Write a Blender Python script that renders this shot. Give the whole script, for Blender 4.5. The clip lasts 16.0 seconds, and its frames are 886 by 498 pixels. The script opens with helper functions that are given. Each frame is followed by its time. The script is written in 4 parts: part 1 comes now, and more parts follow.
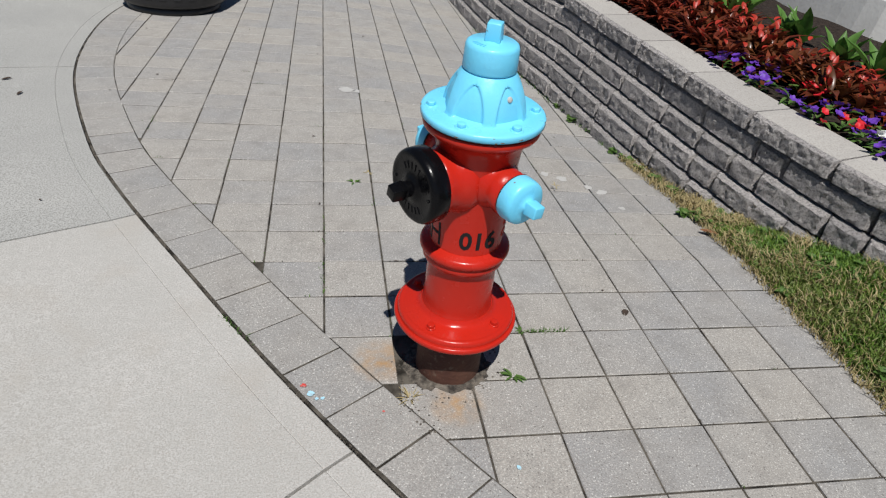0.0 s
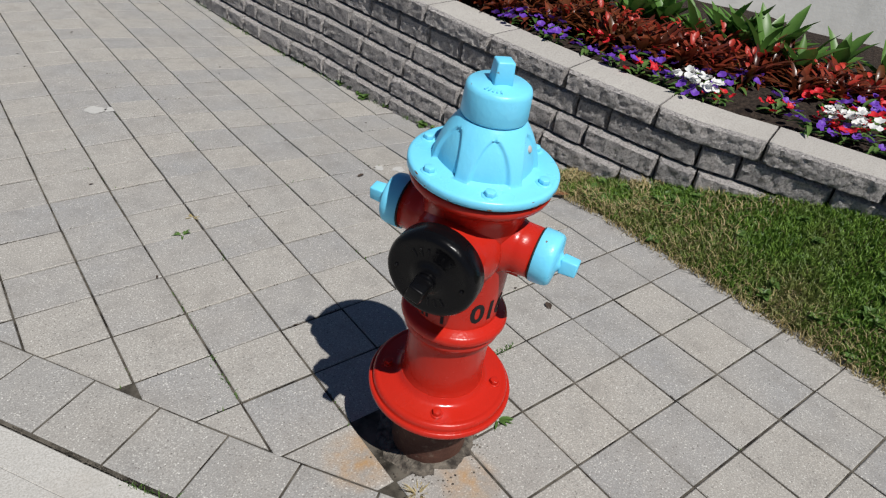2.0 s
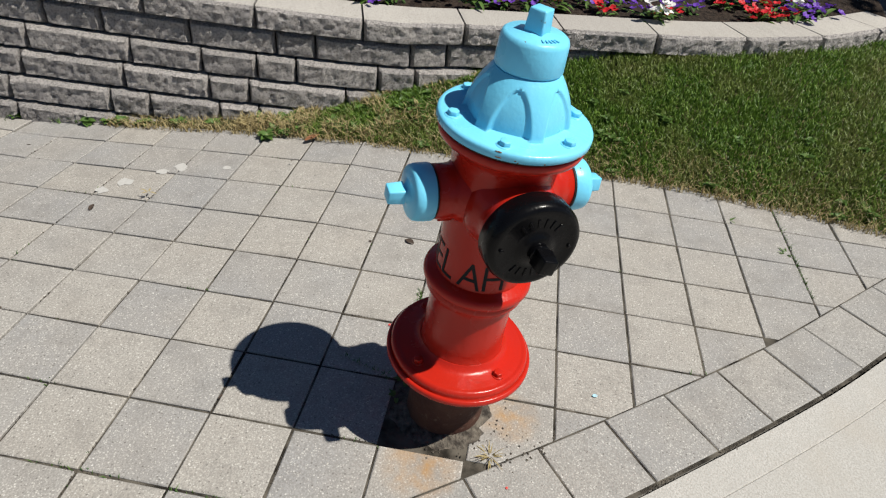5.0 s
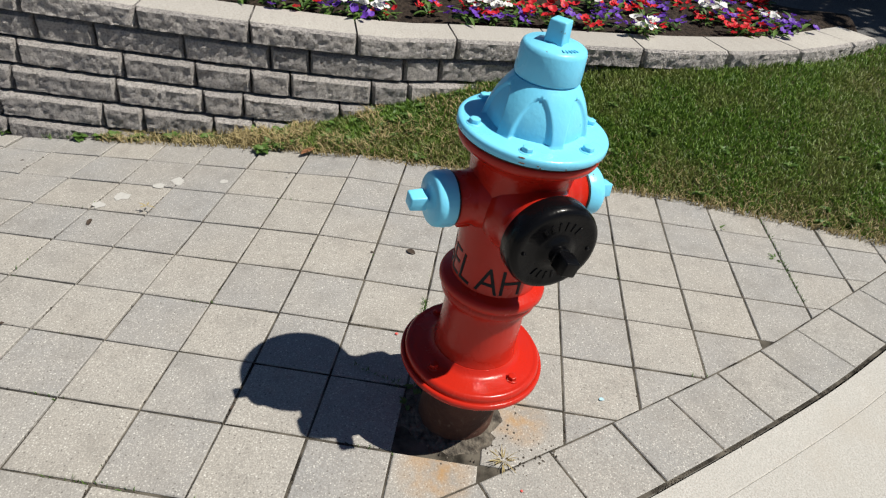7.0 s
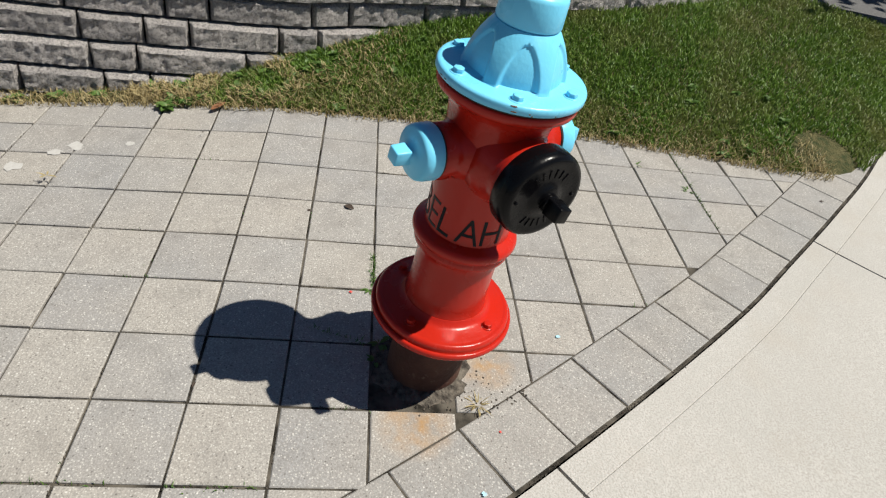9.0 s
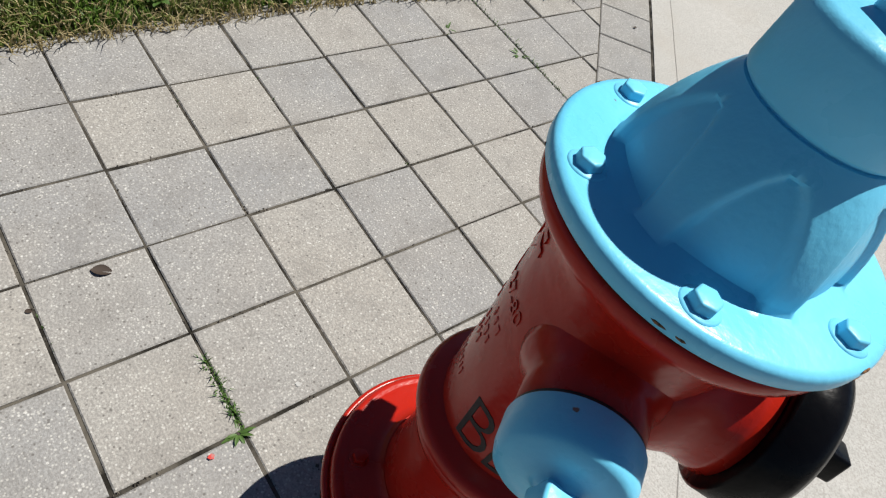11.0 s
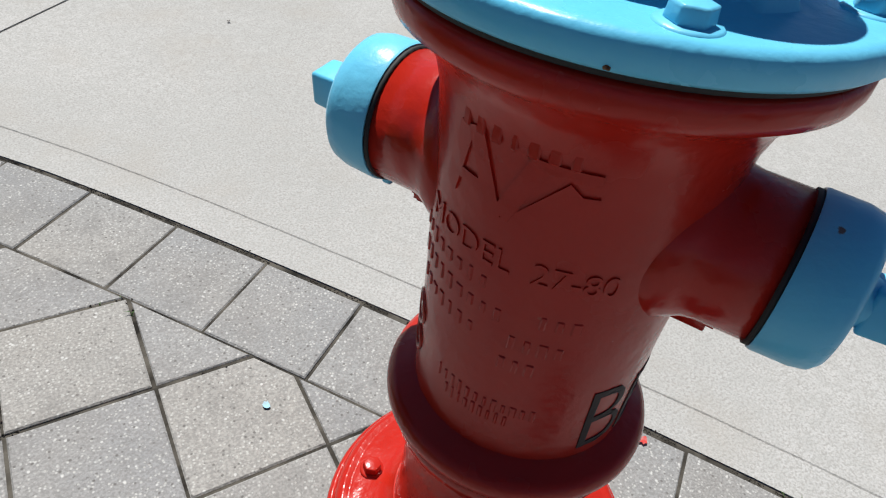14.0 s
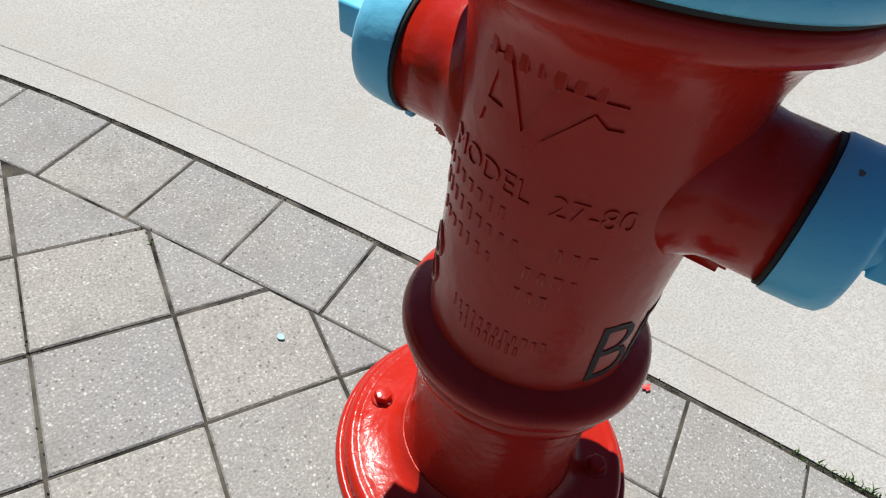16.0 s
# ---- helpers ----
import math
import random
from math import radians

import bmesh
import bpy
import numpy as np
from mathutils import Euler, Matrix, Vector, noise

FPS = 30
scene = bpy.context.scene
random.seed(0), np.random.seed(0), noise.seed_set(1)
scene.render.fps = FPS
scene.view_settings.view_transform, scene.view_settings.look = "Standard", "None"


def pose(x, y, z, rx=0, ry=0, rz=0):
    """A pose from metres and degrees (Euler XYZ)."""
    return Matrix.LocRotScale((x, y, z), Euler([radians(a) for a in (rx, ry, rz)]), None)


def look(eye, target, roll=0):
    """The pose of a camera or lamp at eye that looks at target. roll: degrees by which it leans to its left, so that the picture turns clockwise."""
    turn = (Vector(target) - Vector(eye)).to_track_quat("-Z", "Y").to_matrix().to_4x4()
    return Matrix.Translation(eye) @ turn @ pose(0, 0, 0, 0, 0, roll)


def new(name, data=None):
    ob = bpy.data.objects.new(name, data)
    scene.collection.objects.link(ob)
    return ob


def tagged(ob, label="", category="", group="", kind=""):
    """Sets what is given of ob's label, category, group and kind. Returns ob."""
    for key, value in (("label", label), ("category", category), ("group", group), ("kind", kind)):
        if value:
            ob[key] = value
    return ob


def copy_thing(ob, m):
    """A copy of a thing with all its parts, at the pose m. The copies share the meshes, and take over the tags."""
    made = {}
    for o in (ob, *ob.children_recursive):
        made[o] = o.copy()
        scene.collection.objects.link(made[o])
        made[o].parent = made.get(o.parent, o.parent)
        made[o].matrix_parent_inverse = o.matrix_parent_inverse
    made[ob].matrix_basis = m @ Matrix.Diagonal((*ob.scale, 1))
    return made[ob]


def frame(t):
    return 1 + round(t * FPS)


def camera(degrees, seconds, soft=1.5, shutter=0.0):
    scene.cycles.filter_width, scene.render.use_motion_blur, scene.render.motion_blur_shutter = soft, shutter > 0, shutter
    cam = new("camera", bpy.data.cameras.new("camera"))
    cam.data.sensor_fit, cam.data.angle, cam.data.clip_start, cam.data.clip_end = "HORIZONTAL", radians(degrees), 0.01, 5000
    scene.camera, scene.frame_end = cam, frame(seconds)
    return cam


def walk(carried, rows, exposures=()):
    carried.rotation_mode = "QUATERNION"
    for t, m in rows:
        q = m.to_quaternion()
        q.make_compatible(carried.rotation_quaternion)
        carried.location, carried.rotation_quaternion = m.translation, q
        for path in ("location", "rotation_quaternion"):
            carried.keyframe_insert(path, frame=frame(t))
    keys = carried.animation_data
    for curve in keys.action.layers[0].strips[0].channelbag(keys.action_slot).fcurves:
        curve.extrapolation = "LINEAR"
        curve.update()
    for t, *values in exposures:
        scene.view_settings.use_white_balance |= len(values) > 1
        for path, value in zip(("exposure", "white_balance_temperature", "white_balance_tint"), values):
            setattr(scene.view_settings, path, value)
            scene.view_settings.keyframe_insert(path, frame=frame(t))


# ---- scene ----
cam = camera(68.6, 16.0, soft=1.2)
PATH = [
    (0, (-0.404, -1.281, 1.263), (-0.04, 0.373, 0.199), 6.6),
    (0.5, (-0.447, -1.167, 1.27), (-0.024, 0.466, 0.195), 5.9),
    (1, (-0.606, -1.059, 1.287), (0.105, 0.487, 0.235), 8.3),
    (1.5, (-0.749, -0.926, 1.283), (0.184, 0.457, 0.18), 8.8),
    (2, (-0.782, -0.733, 1.283), (0.307, 0.522, 0.17), 7.3),
    (2.5, (-0.857, -0.562, 1.267), (0.432, 0.386, 0.068), 10.0),
    (3, (-0.972, -0.414, 1.264), (0.468, 0.309, 0.078), 8.5),
    (3.5, (-0.932, -0.227, 1.221), (0.568, 0.262, -0.009), 7.6),
    (4, (-0.935, -0.109, 1.232), (0.601, 0.135, -0.026), 8.3),
    (4.2, (-0.986, -0.024, 1.25), (0.583, 0.124, 0.019), 7.2),
    (6.5, (-1.137, 0.038, 1.262), (0.487, 0.237, 0.113), 4.1),
    (7, (-1.137, 0.086, 1.252), (0.493, 0.176, 0.096), 6.6),
    (7.5, (-1.134, 0.19, 1.253), (0.518, 0.055, 0.133), 7.0),
    (8, (-1.143, 0.209, 1.24), (0.453, 0.044, 0.047), 8.7),
    (8.2, (-1.152, 0.197, 1.237), (0.439, 0.011, 0.039), 8.7),
    (10.3, (-0.624, 0.41, 1.176), (0.773, -0.068, -0.173), 15.3),
    (10.5, (-0.452, 0.405, 1.119), (0.838, -0.111, -0.32), 12.3),
    (11, (-0.144, 0.424, 1.056), (0.588, -0.662, -0.456), 26.0),
    (11.5, (0.077, 0.418, 1.041), (0.004, -0.861, -0.495), 31.2),
    (12, (0.201, 0.328, 1.021), (-0.375, -0.76, -0.555), 26.7),
    (12.5, (0.335, 0.343, 1.081), (-0.674, -0.619, -0.353), 22.8),
    (13, (0.361, 0.375, 1.087), (-0.625, -0.616, -0.342), 17.8),
    (13.5, (0.308, 0.349, 1.002), (-0.646, -0.774, -0.35), 13.5),
    (14, (0.214, 0.261, 0.889), (-0.682, -0.91, -0.462), 11.2),
    (14.5, (0.184, 0.224, 0.862), (-0.697, -1.011, -0.441), 13.1),
    (15, (0.175, 0.216, 0.856), (-0.729, -0.987, -0.461), 12.4),
    (15.5, (0.189, 0.224, 0.859), (-0.692, -0.951, -0.499), 12.9),
    (16, (0.225, 0.272, 0.885), (-0.602, -0.813, -0.578), 13.5),
]
walk(cam, [(t, look(eye, target, roll)) for t, eye, target, roll in PATH],
     [(0, 0.08, 6350, 10), (3.5, 0.15, 6550, 9), (6.5, 0.40, 6800, 8), (8.2, 0.40, 6800, 8), (10.5, 0.40, 6750, 8), (11.5, 0.24, 6300, 9), (12.5, 0.24, 6200, 9), (13.5, 0.26, 6200, 9),
      (14.5, 0.34, 6300, 9), (16, 0.42, 6350, 9)])

# ---- light ----
SUN_WAY = Vector((-0.085, -0.61, 1.0)).normalized()
world = bpy.data.worlds.new("sky")
scene.world = world
world.use_nodes = True
wn = world.node_tree
sky = wn.nodes.new("ShaderNodeTexSky")
sky.sky_type = "NISHITA"
sky.sun_disc = False
sky.sun_elevation = math.asin(SUN_WAY.z)
sky.sun_rotation = math.atan2(SUN_WAY.x, SUN_WAY.y)
sky.air_density, sky.dust_density, sky.ozone_density = 0.7, 0.0, 2.5
wn.links.new(sky.outputs[0], wn.nodes["Background"].inputs[0])
wn.nodes["Background"].inputs[1].default_value = 0.05
sun_data = bpy.data.lights.new("sun", "SUN")
sun_data.energy, sun_data.angle, sun_data.color = 5.0, radians(0.53), (1.0, 0.965, 0.91)
sun = new("sun", sun_data)
sun.matrix_world = look(SUN_WAY * 30, (0, 0, 0))


# ---- materials ----
class Mat:
    """A small helper round one node material."""

    def __init__(self, name, rough=0.6, metal=0.0, spec=0.5):
        self.m = bpy.data.materials.new(name)
        self.m.use_nodes = True
        self.t = self.m.node_tree
        self.b = self.t.nodes["Principled BSDF"]
        self.b.inputs["Roughness"].default_value = rough
        self.b.inputs["Metallic"].default_value = metal
        self.b.inputs["Specular IOR Level"].default_value = spec
        self.co = self.t.nodes.new("ShaderNodeTexCoord").outputs["Object"]
        self.height = None

    def add(self, kind):
        return self.t.nodes.new(kind)

    def link(self, a, b):
        self.t.links.new(a, b)

    def world_place(self):
        self.co = self.add("ShaderNodeNewGeometry").outputs["Position"]
        return self

    def noise(self, scale, detail=4, rough=0.55, stretch=None):
        n = self.add("ShaderNodeTexNoise")
        n.inputs["Scale"].default_value, n.inputs["Detail"].default_value = scale, detail
        n.inputs["Roughness"].default_value = rough
        src = self.co
        if stretch:
            mp = self.add("ShaderNodeMapping")
            mp.inputs["Scale"].default_value = stretch
            self.link(src, mp.inputs[0])
            src = mp.outputs[0]
        self.link(src, n.inputs["Vector"])
        return n.outputs[0]

    def voronoi(self, scale, out="Distance"):
        n = self.add("ShaderNodeTexVoronoi")
        n.inputs["Scale"].default_value = scale
        self.link(self.co, n.inputs["Vector"])
        return n.outputs[out]

    def ramp(self, src, stops):
        r = self.add("ShaderNodeValToRGB")
        els = r.color_ramp.elements
        while len(els) < len(stops):
            els.new(0.5)
        for e, (p, c) in zip(els, stops):
            e.position = p
            e.color = (*c, 1) if isinstance(c, tuple) else (c, c, c, 1)
        self.link(src, r.inputs[0])
        return r.outputs[0]

    def mix(self, fac, a, b, mode="MIX"):
        n = self.add("ShaderNodeMix")
        n.data_type, n.blend_type = "RGBA", mode
        for sock, v in ((n.inputs[0], fac), (n.inputs[6], a), (n.inputs[7], b)):
            if isinstance(v, tuple):
                sock.default_value = (*v, 1)
            elif isinstance(v, (int, float)):
                sock.default_value = v
            else:
                self.link(v, sock)
        return n.outputs[2]

    def random(self):
        return self.add("ShaderNodeObjectInfo").outputs["Random"]

    def island(self):
        return self.add("ShaderNodeNewGeometry").outputs["Random Per Island"]

    def color(self, c):
        if isinstance(c, tuple):
            self.b.inputs["Base Color"].default_value = (*c, 1)
        else:
            self.link(c, self.b.inputs["Base Color"])
        return self

    def rough(self, src):
        self.link(src, self.b.inputs["Roughness"])
        return self

    def bump(self, src, strength, dist):
        n = self.add("ShaderNodeBump")
        n.inputs["Strength"].default_value, n.inputs["Distance"].default_value = strength, dist
        self.link(src, n.inputs["Height"])
        if self.height is not None:
            self.link(self.height, n.inputs["Normal"])
        self.height = n.outputs[0]
        self.link(self.height, self.b.inputs["Normal"])
        return self


def paver_material(name, cool, warm, per_island=False):
    m = Mat(name, 0.85, spec=0.3).world_place()
    pick = m.island() if per_island else m.random()
    base = m.mix(m.ramp(pick, [(0.25, 0.0), (0.8, 1.0)]), cool, warm)
    base = m.mix(m.ramp(m.noise(3.5, 5), [(0.35, 0.0), (0.7, 0.5)]), base, (0.35, 0.32, 0.28))
    base = m.mix(m.ramp(m.noise(230, 2), [(0.42, 0.45), (0.58, 0.0)]), base, (0.17, 0.16, 0.15))
    chips = m.ramp(m.voronoi(165), [(0.22, 0.62), (0.34, 0.0)])
    sparse = m.ramp(m.noise(85, 2), [(0.42, 0.0), (0.52, 1.0)])
    base = m.mix(m.mix(1.0, chips, sparse, "MULTIPLY"), base, (0.56, 0.545, 0.50))
    flake = m.ramp(m.voronoi(78), [(0.13, 0.75), (0.20, 0.0)])
    base = m.mix(m.mix(1.0, flake, m.ramp(m.noise(60, 2), [(0.47, 0.0), (0.55, 1.0)]), "MULTIPLY"), base, (0.60, 0.585, 0.55))
    dark = m.ramp(m.voronoi(95), [(0.14, 0.8), (0.25, 0.0)])
    base = m.mix(m.mix(1.0, dark, m.ramp(m.noise(70, 2), [(0.45, 0.0), (0.55, 1.0)]), "MULTIPLY"), base, (0.12, 0.11, 0.10))
    # rust washed off the hydrant's riser
    for cx, cy, rad in ((-0.235, 0.095, 0.10), (-0.055, -0.085, 0.085)):
        far = m.add("ShaderNodeVectorMath")
        far.operation = "DISTANCE"
        far.inputs[1].default_value = (cx, cy, 0)
        m.link(m.co, far.inputs[0])
        near = m.ramp(far.outputs["Value"], [(rad * 0.25, 0.85), (rad, 0.0)])
        streak = m.ramp(m.noise(22, 5), [(0.36, 0.15), (0.62, 1.0)])
        base = m.mix(m.mix(1.0, near, streak, "MULTIPLY"), base, (0.36, 0.205, 0.075))
    base = m.mix(m.ramp(m.noise(11, 6), [(0.3, 0.28), (0.52, 0.0)]), base, (0.15, 0.14, 0.13))
    m.color(base)
    m.bump(m.noise(260, 3), 0.55, 0.0025).bump(m.noise(45, 4), 0.4, 0.003)
    return m.m


M = {}
M["paver"] = paver_material("paver_concrete", (0.290, 0.287, 0.284), (0.352, 0.335, 0.308))
M["paver_far"] = paver_material("paver_concrete_far", (0.290, 0.287, 0.284), (0.352, 0.335, 0.308), True)
M["border"] = paver_material("border_paver_concrete", (0.288, 0.285, 0.279), (0.325, 0.316, 0.30))

m = Mat("joint_sand", 0.95, spec=0.2).world_place()
m.color(m.mix(m.ramp(m.noise(14, 5), [(0.38, 0.0), (0.62, 1.0)]), (0.016, 0.014, 0.011), (0.11, 0.098, 0.08)))
m.bump(m.noise(300, 3), 0.6, 0.002)
M["sand"] = m.m

m = Mat("brushed_concrete", 0.85, spec=0.3).world_place()
c = m.mix(m.ramp(m.noise(1.3, 6), [(0.3, 0.0), (0.72, 1.0)]), (0.395, 0.385, 0.362), (0.475, 0.46, 0.435))
c = m.mix(m.ramp(m.noise(210, 4), [(0.40, 0.65), (0.56, 0.0)]), c, (0.27, 0.255, 0.23))
c = m.mix(m.ramp(m.noise(320, 2), [(0.58, 0.0), (0.70, 0.45)]), c, (0.60, 0.585, 0.55))
c = m.mix(m.ramp(m.noise(34, 6), [(0.40, 0.4), (0.58, 0.0)]), c, (0.36, 0.35, 0.325))
c = m.mix(m.ramp(m.noise(4, 8), [(0.52, 0.0), (0.72, 0.4)]), c, (0.36, 0.325, 0.28))
c = m.mix(m.ramp(m.voronoi(60), [(0.03, 0.5), (0.09, 0.0)]), c, (0.2, 0.19, 0.18))
m.color(c)
m.bump(m.noise(260, 4), 0.5, 0.0025).bump(m.noise(40, 6), 0.3, 0.004)
M["concrete"] = m.m

m = Mat("weathered_concrete", 0.88, spec=0.3).world_place()
c = m.mix(m.ramp(m.noise(1.6, 6), [(0.3, 0.0), (0.72, 1.0)]), (0.33, 0.33, 0.315), (0.40, 0.395, 0.375))
c = m.mix(m.ramp(m.noise(170, 3), [(0.40, 0.75), (0.56, 0.0)]), c, (0.19, 0.185, 0.17))
c = m.mix(m.ramp(m.noise(300, 2), [(0.58, 0.0), (0.70, 0.6)]), c, (0.55, 0.54, 0.51))
m.color(c)
m.bump(m.noise(180, 4), 0.6, 0.003)
M["concrete_old"] = m.m

m = Mat("grey_cast_concrete", 0.85, spec=0.3)
c = m.mix(m.ramp(m.noise(2.2, 6), [(0.3, 0.0), (0.7, 1.0)]), (0.46, 0.455, 0.435), (0.53, 0.52, 0.495))
m.color(m.mix(m.ramp(m.noise(9, 5), [(0.35, 0.2), (0.5, 0.0)]), c, (0.33, 0.32, 0.30)))
m.bump(m.noise(40, 5), 0.4, 0.004)
M["cast"] = m.m

m = Mat("asphalt", 0.9, spec=0.3).world_place()
c = m.mix(m.ramp(m.noise(120, 3), [(0.4, 0.0), (0.65, 1.0)]), (0.06, 0.06, 0.063), (0.14, 0.138, 0.135))
m.color(m.mix(m.ramp(m.noise(1.2, 5), [(0.4, 0.0), (0.7, 0.4)]), c, (0.16, 0.155, 0.15)))
m.bump(m.voronoi(140), 0.5, 0.004)
M["asphalt"] = m.m

m = Mat("split_face_stone", 0.92, spec=0.25).world_place()
c = m.mix(m.ramp(m.random(), [(0.15, 0.0), (0.9, 1.0)]), (0.42, 0.396, 0.388), (0.57, 0.535, 0.518))
c = m.mix(m.ramp(m.noise(9, 6), [(0.38, 0.0), (0.72, 0.7)]), c, (0.57, 0.53, 0.50))
c = m.mix(m.ramp(m.noise(110, 6, 0.7), [(0.38, 0.7), (0.54, 0.0)]), c, (0.13, 0.122, 0.118))
c = m.mix(m.ramp(m.noise(150, 2), [(0.6, 0.0), (0.72, 0.5)]), c, (0.6, 0.56, 0.5))
m.color(c)
m.bump(m.noise(85, 7, 0.75), 1.0, 0.022).bump(m.noise(230, 4), 0.9, 0.008)
M["stone"] = m.m

m = Mat("cap_stone", 0.9, spec=0.25).world_place()
c = m.mix(m.ramp(m.random(), [(0.1, 0.0), (0.9, 1.0)]), (0.35, 0.332, 0.308), (0.41, 0.39, 0.36))
c = m.mix(m.ramp(m.noise(4, 6), [(0.35, 0.0), (0.7, 0.5)]), c, (0.33, 0.31, 0.285))
c = m.mix(m.ramp(m.noise(160, 3), [(0.38, 0.5), (0.54, 0.0)]), c, (0.2, 0.185, 0.17))
m.color(c)
m.bump(m.noise(200, 4), 0.5, 0.003).bump(m.noise(28, 5), 0.35, 0.006)
M["cap"] = m.m


def paint(name, base, worn, rough=0.28, orange=0.0012, chip=None, chip_at=0.70, spec=0.32):
    """Thick brushed enamel on cast iron: lumps, faded patches, chips."""
    m = Mat(name, rough, spec=spec)
    c = m.mix(m.ramp(m.noise(6, 5), [(0.3, 0.0), (0.75, 1.0)]), base, worn)
    if chip:
        c = m.mix(m.ramp(m.noise(38, 6), [(chip_at, 0.0), (chip_at + 0.03, 1.0)]), c, chip)
    m.color(c)
    m.rough(m.ramp(m.noise(16, 4), [(0.3, rough - 0.06), (0.7, rough + 0.14)]))
    m.bump(m.noise(130, 3), 0.35, orange).bump(m.noise(24, 3), 0.4, 0.0035)
    return m.m


M["red"] = paint("red_enamel", (0.43, 0.016, 0.008), (0.375, 0.019, 0.010), 0.19, spec=0.26, chip=(0.34, 0.05, 0.03), chip_at=0.74)
M["blue"] = paint("sky_blue_enamel", (0.130, 0.55, 0.79), (0.185, 0.60, 0.81), 0.30, spec=0.30, chip=(0.16, 0.13, 0.10), chip_at=0.71)
M["black"] = paint("black_enamel", (0.0025, 0.0025, 0.003), (0.004, 0.004, 0.005), 0.22, 0.0008, spec=0.13)
M["marker"] = paint("black_marker", (0.012, 0.012, 0.013), (0.02, 0.02, 0.02), 0.6, spec=0.12)
M["marker_worn"] = paint("faded_marker", (0.035, 0.032, 0.03), (0.07, 0.05, 0.045), 0.6, spec=0.15)
m = Mat("rusty_chip", 0.9, spec=0.2)
m.color(m.mix(m.ramp(m.noise(300, 3), [(0.4, 0.0), (0.6, 1.0)]), (0.055, 0.03, 0.02), (0.22, 0.11, 0.05)))
M["chip"] = m.m
m = Mat("black_gasket", 0.7)
m.color((0.012, 0.012, 0.012))
M["gasket"] = m.m
m = Mat("rusty_buried_pipe", 0.75, spec=0.3)
c = m.mix(m.ramp(m.noise(9, 6), [(0.35, 0.0), (0.68, 1.0)]), (0.05, 0.019, 0.014), (0.10, 0.046, 0.03))
m.color(m.mix(m.ramp(m.noise(45, 5), [(0.58, 0.0), (0.72, 0.6)]), c, (0.16, 0.12, 0.09)))
m.bump(m.noise(70, 5), 0.8, 0.004)
M["pipe"] = m.m

m = Mat("soil", 0.95, spec=0.2).world_place()
c = m.mix(m.ramp(m.noise(45, 5), [(0.35, 0.0), (0.7, 1.0)]), (0.014, 0.010, 0.008), (0.05, 0.036, 0.027))
m.color(c)
m.bump(m.noise(60, 5), 1.0, 0.02)
M["soil"] = m.m
m = Mat("pale_dirt", 0.95, spec=0.2).world_place()
c = m.mix(m.ramp(m.noise(50, 5), [(0.35, 0.0), (0.65, 1.0)]), (0.035, 0.03, 0.026), (0.16, 0.14, 0.115))
m.color(c)
m.bump(m.noise(90, 5), 1.0, 0.012)
M["dirt"] = m.m
m = Mat("dry_mulch", 0.95, spec=0.2).world_place()
m.color(m.mix(m.ramp(m.noise(60, 5, stretch=(1, 3, 1)), [(0.35, 0.0), (0.65, 1.0)]), (0.12, 0.065, 0.03), (0.36, 0.23, 0.12)))
m.bump(m.noise(60, 5), 1.0, 0.02)
M["mulch"] = m.m
m = Mat("turf_soil", 0.95, spec=0.2).world_place()
c = m.mix(m.ramp(m.noise(30, 5), [(0.35, 0.0), (0.65, 1.0)]), (0.035, 0.045, 0.016), (0.10, 0.09, 0.04))
m.color(c)
m.bump(m.noise(80, 5), 1.0, 0.015)
M["turf"] = m.m


def leaf_material(name, a, b, rough=0.5, light=0.25, patch=None):
    m = Mat(name, rough, spec=0.35)
    pick = m.island()
    c = m.mix(m.ramp(pick, [(0.0, 0.0), (1.0, 1.0)]), a, b)
    m.world_place()
    if patch:
        c = m.mix(m.ramp(m.noise(2.6, 4), [(0.46, 0.0), (0.64, 0.85)]), c, patch)
    c = m.mix(m.ramp(m.noise(30, 3), [(0.3, 0.0), (0.8, 0.35)]), c, tuple(x * 0.5 for x in a))
    m.color(c)
    if light:
        tr = m.add("ShaderNodeBsdfTranslucent")
        m.link(c, tr.inputs[0])
        mx = m.add("ShaderNodeMixShader")
        mx.inputs[0].default_value = light
        m.link(m.b.outputs[0], mx.inputs[1])
        m.link(tr.outputs[0], mx.inputs[2])
        m.link(mx.outputs[0], m.t.nodes["Material Output"].inputs[0])
    return m.m


M["grass"] = leaf_material("lawn_grass", (0.05, 0.118, 0.014), (0.20, 0.325, 0.05), patch=(0.22, 0.235, 0.075))
M["straw"] = leaf_material("dry_grass", (0.32, 0.25, 0.11), (0.48, 0.40, 0.22))
M["weed"] = leaf_material("weed_leaf", (0.05, 0.12, 0.025), (0.13, 0.22, 0.05))
M["canna"] = leaf_material("broad_green_leaf", (0.045, 0.12, 0.022), (0.14, 0.27, 0.055), 0.4)
M["bronze"] = leaf_material("bronze_leaf", (0.045, 0.012, 0.008), (0.29, 0.050, 0.024), 0.3, 0.2, patch=(0.11, 0.045, 0.014))
M["bronze_bright"] = leaf_material("scarlet_leaf", (0.30, 0.03, 0.02), (0.55, 0.05, 0.03), 0.4)
M["petunia_red"] = leaf_material("red_petal", (0.55, 0.012, 0.025), (0.75, 0.03, 0.04), 0.5)
M["petunia_purple"] = leaf_material("purple_petal", (0.09, 0.025, 0.34), (0.22, 0.08, 0.55), 0.5)
M["petunia_white"] = leaf_material("white_petal", (0.74, 0.74, 0.74), (0.85, 0.85, 0.82), 0.5)
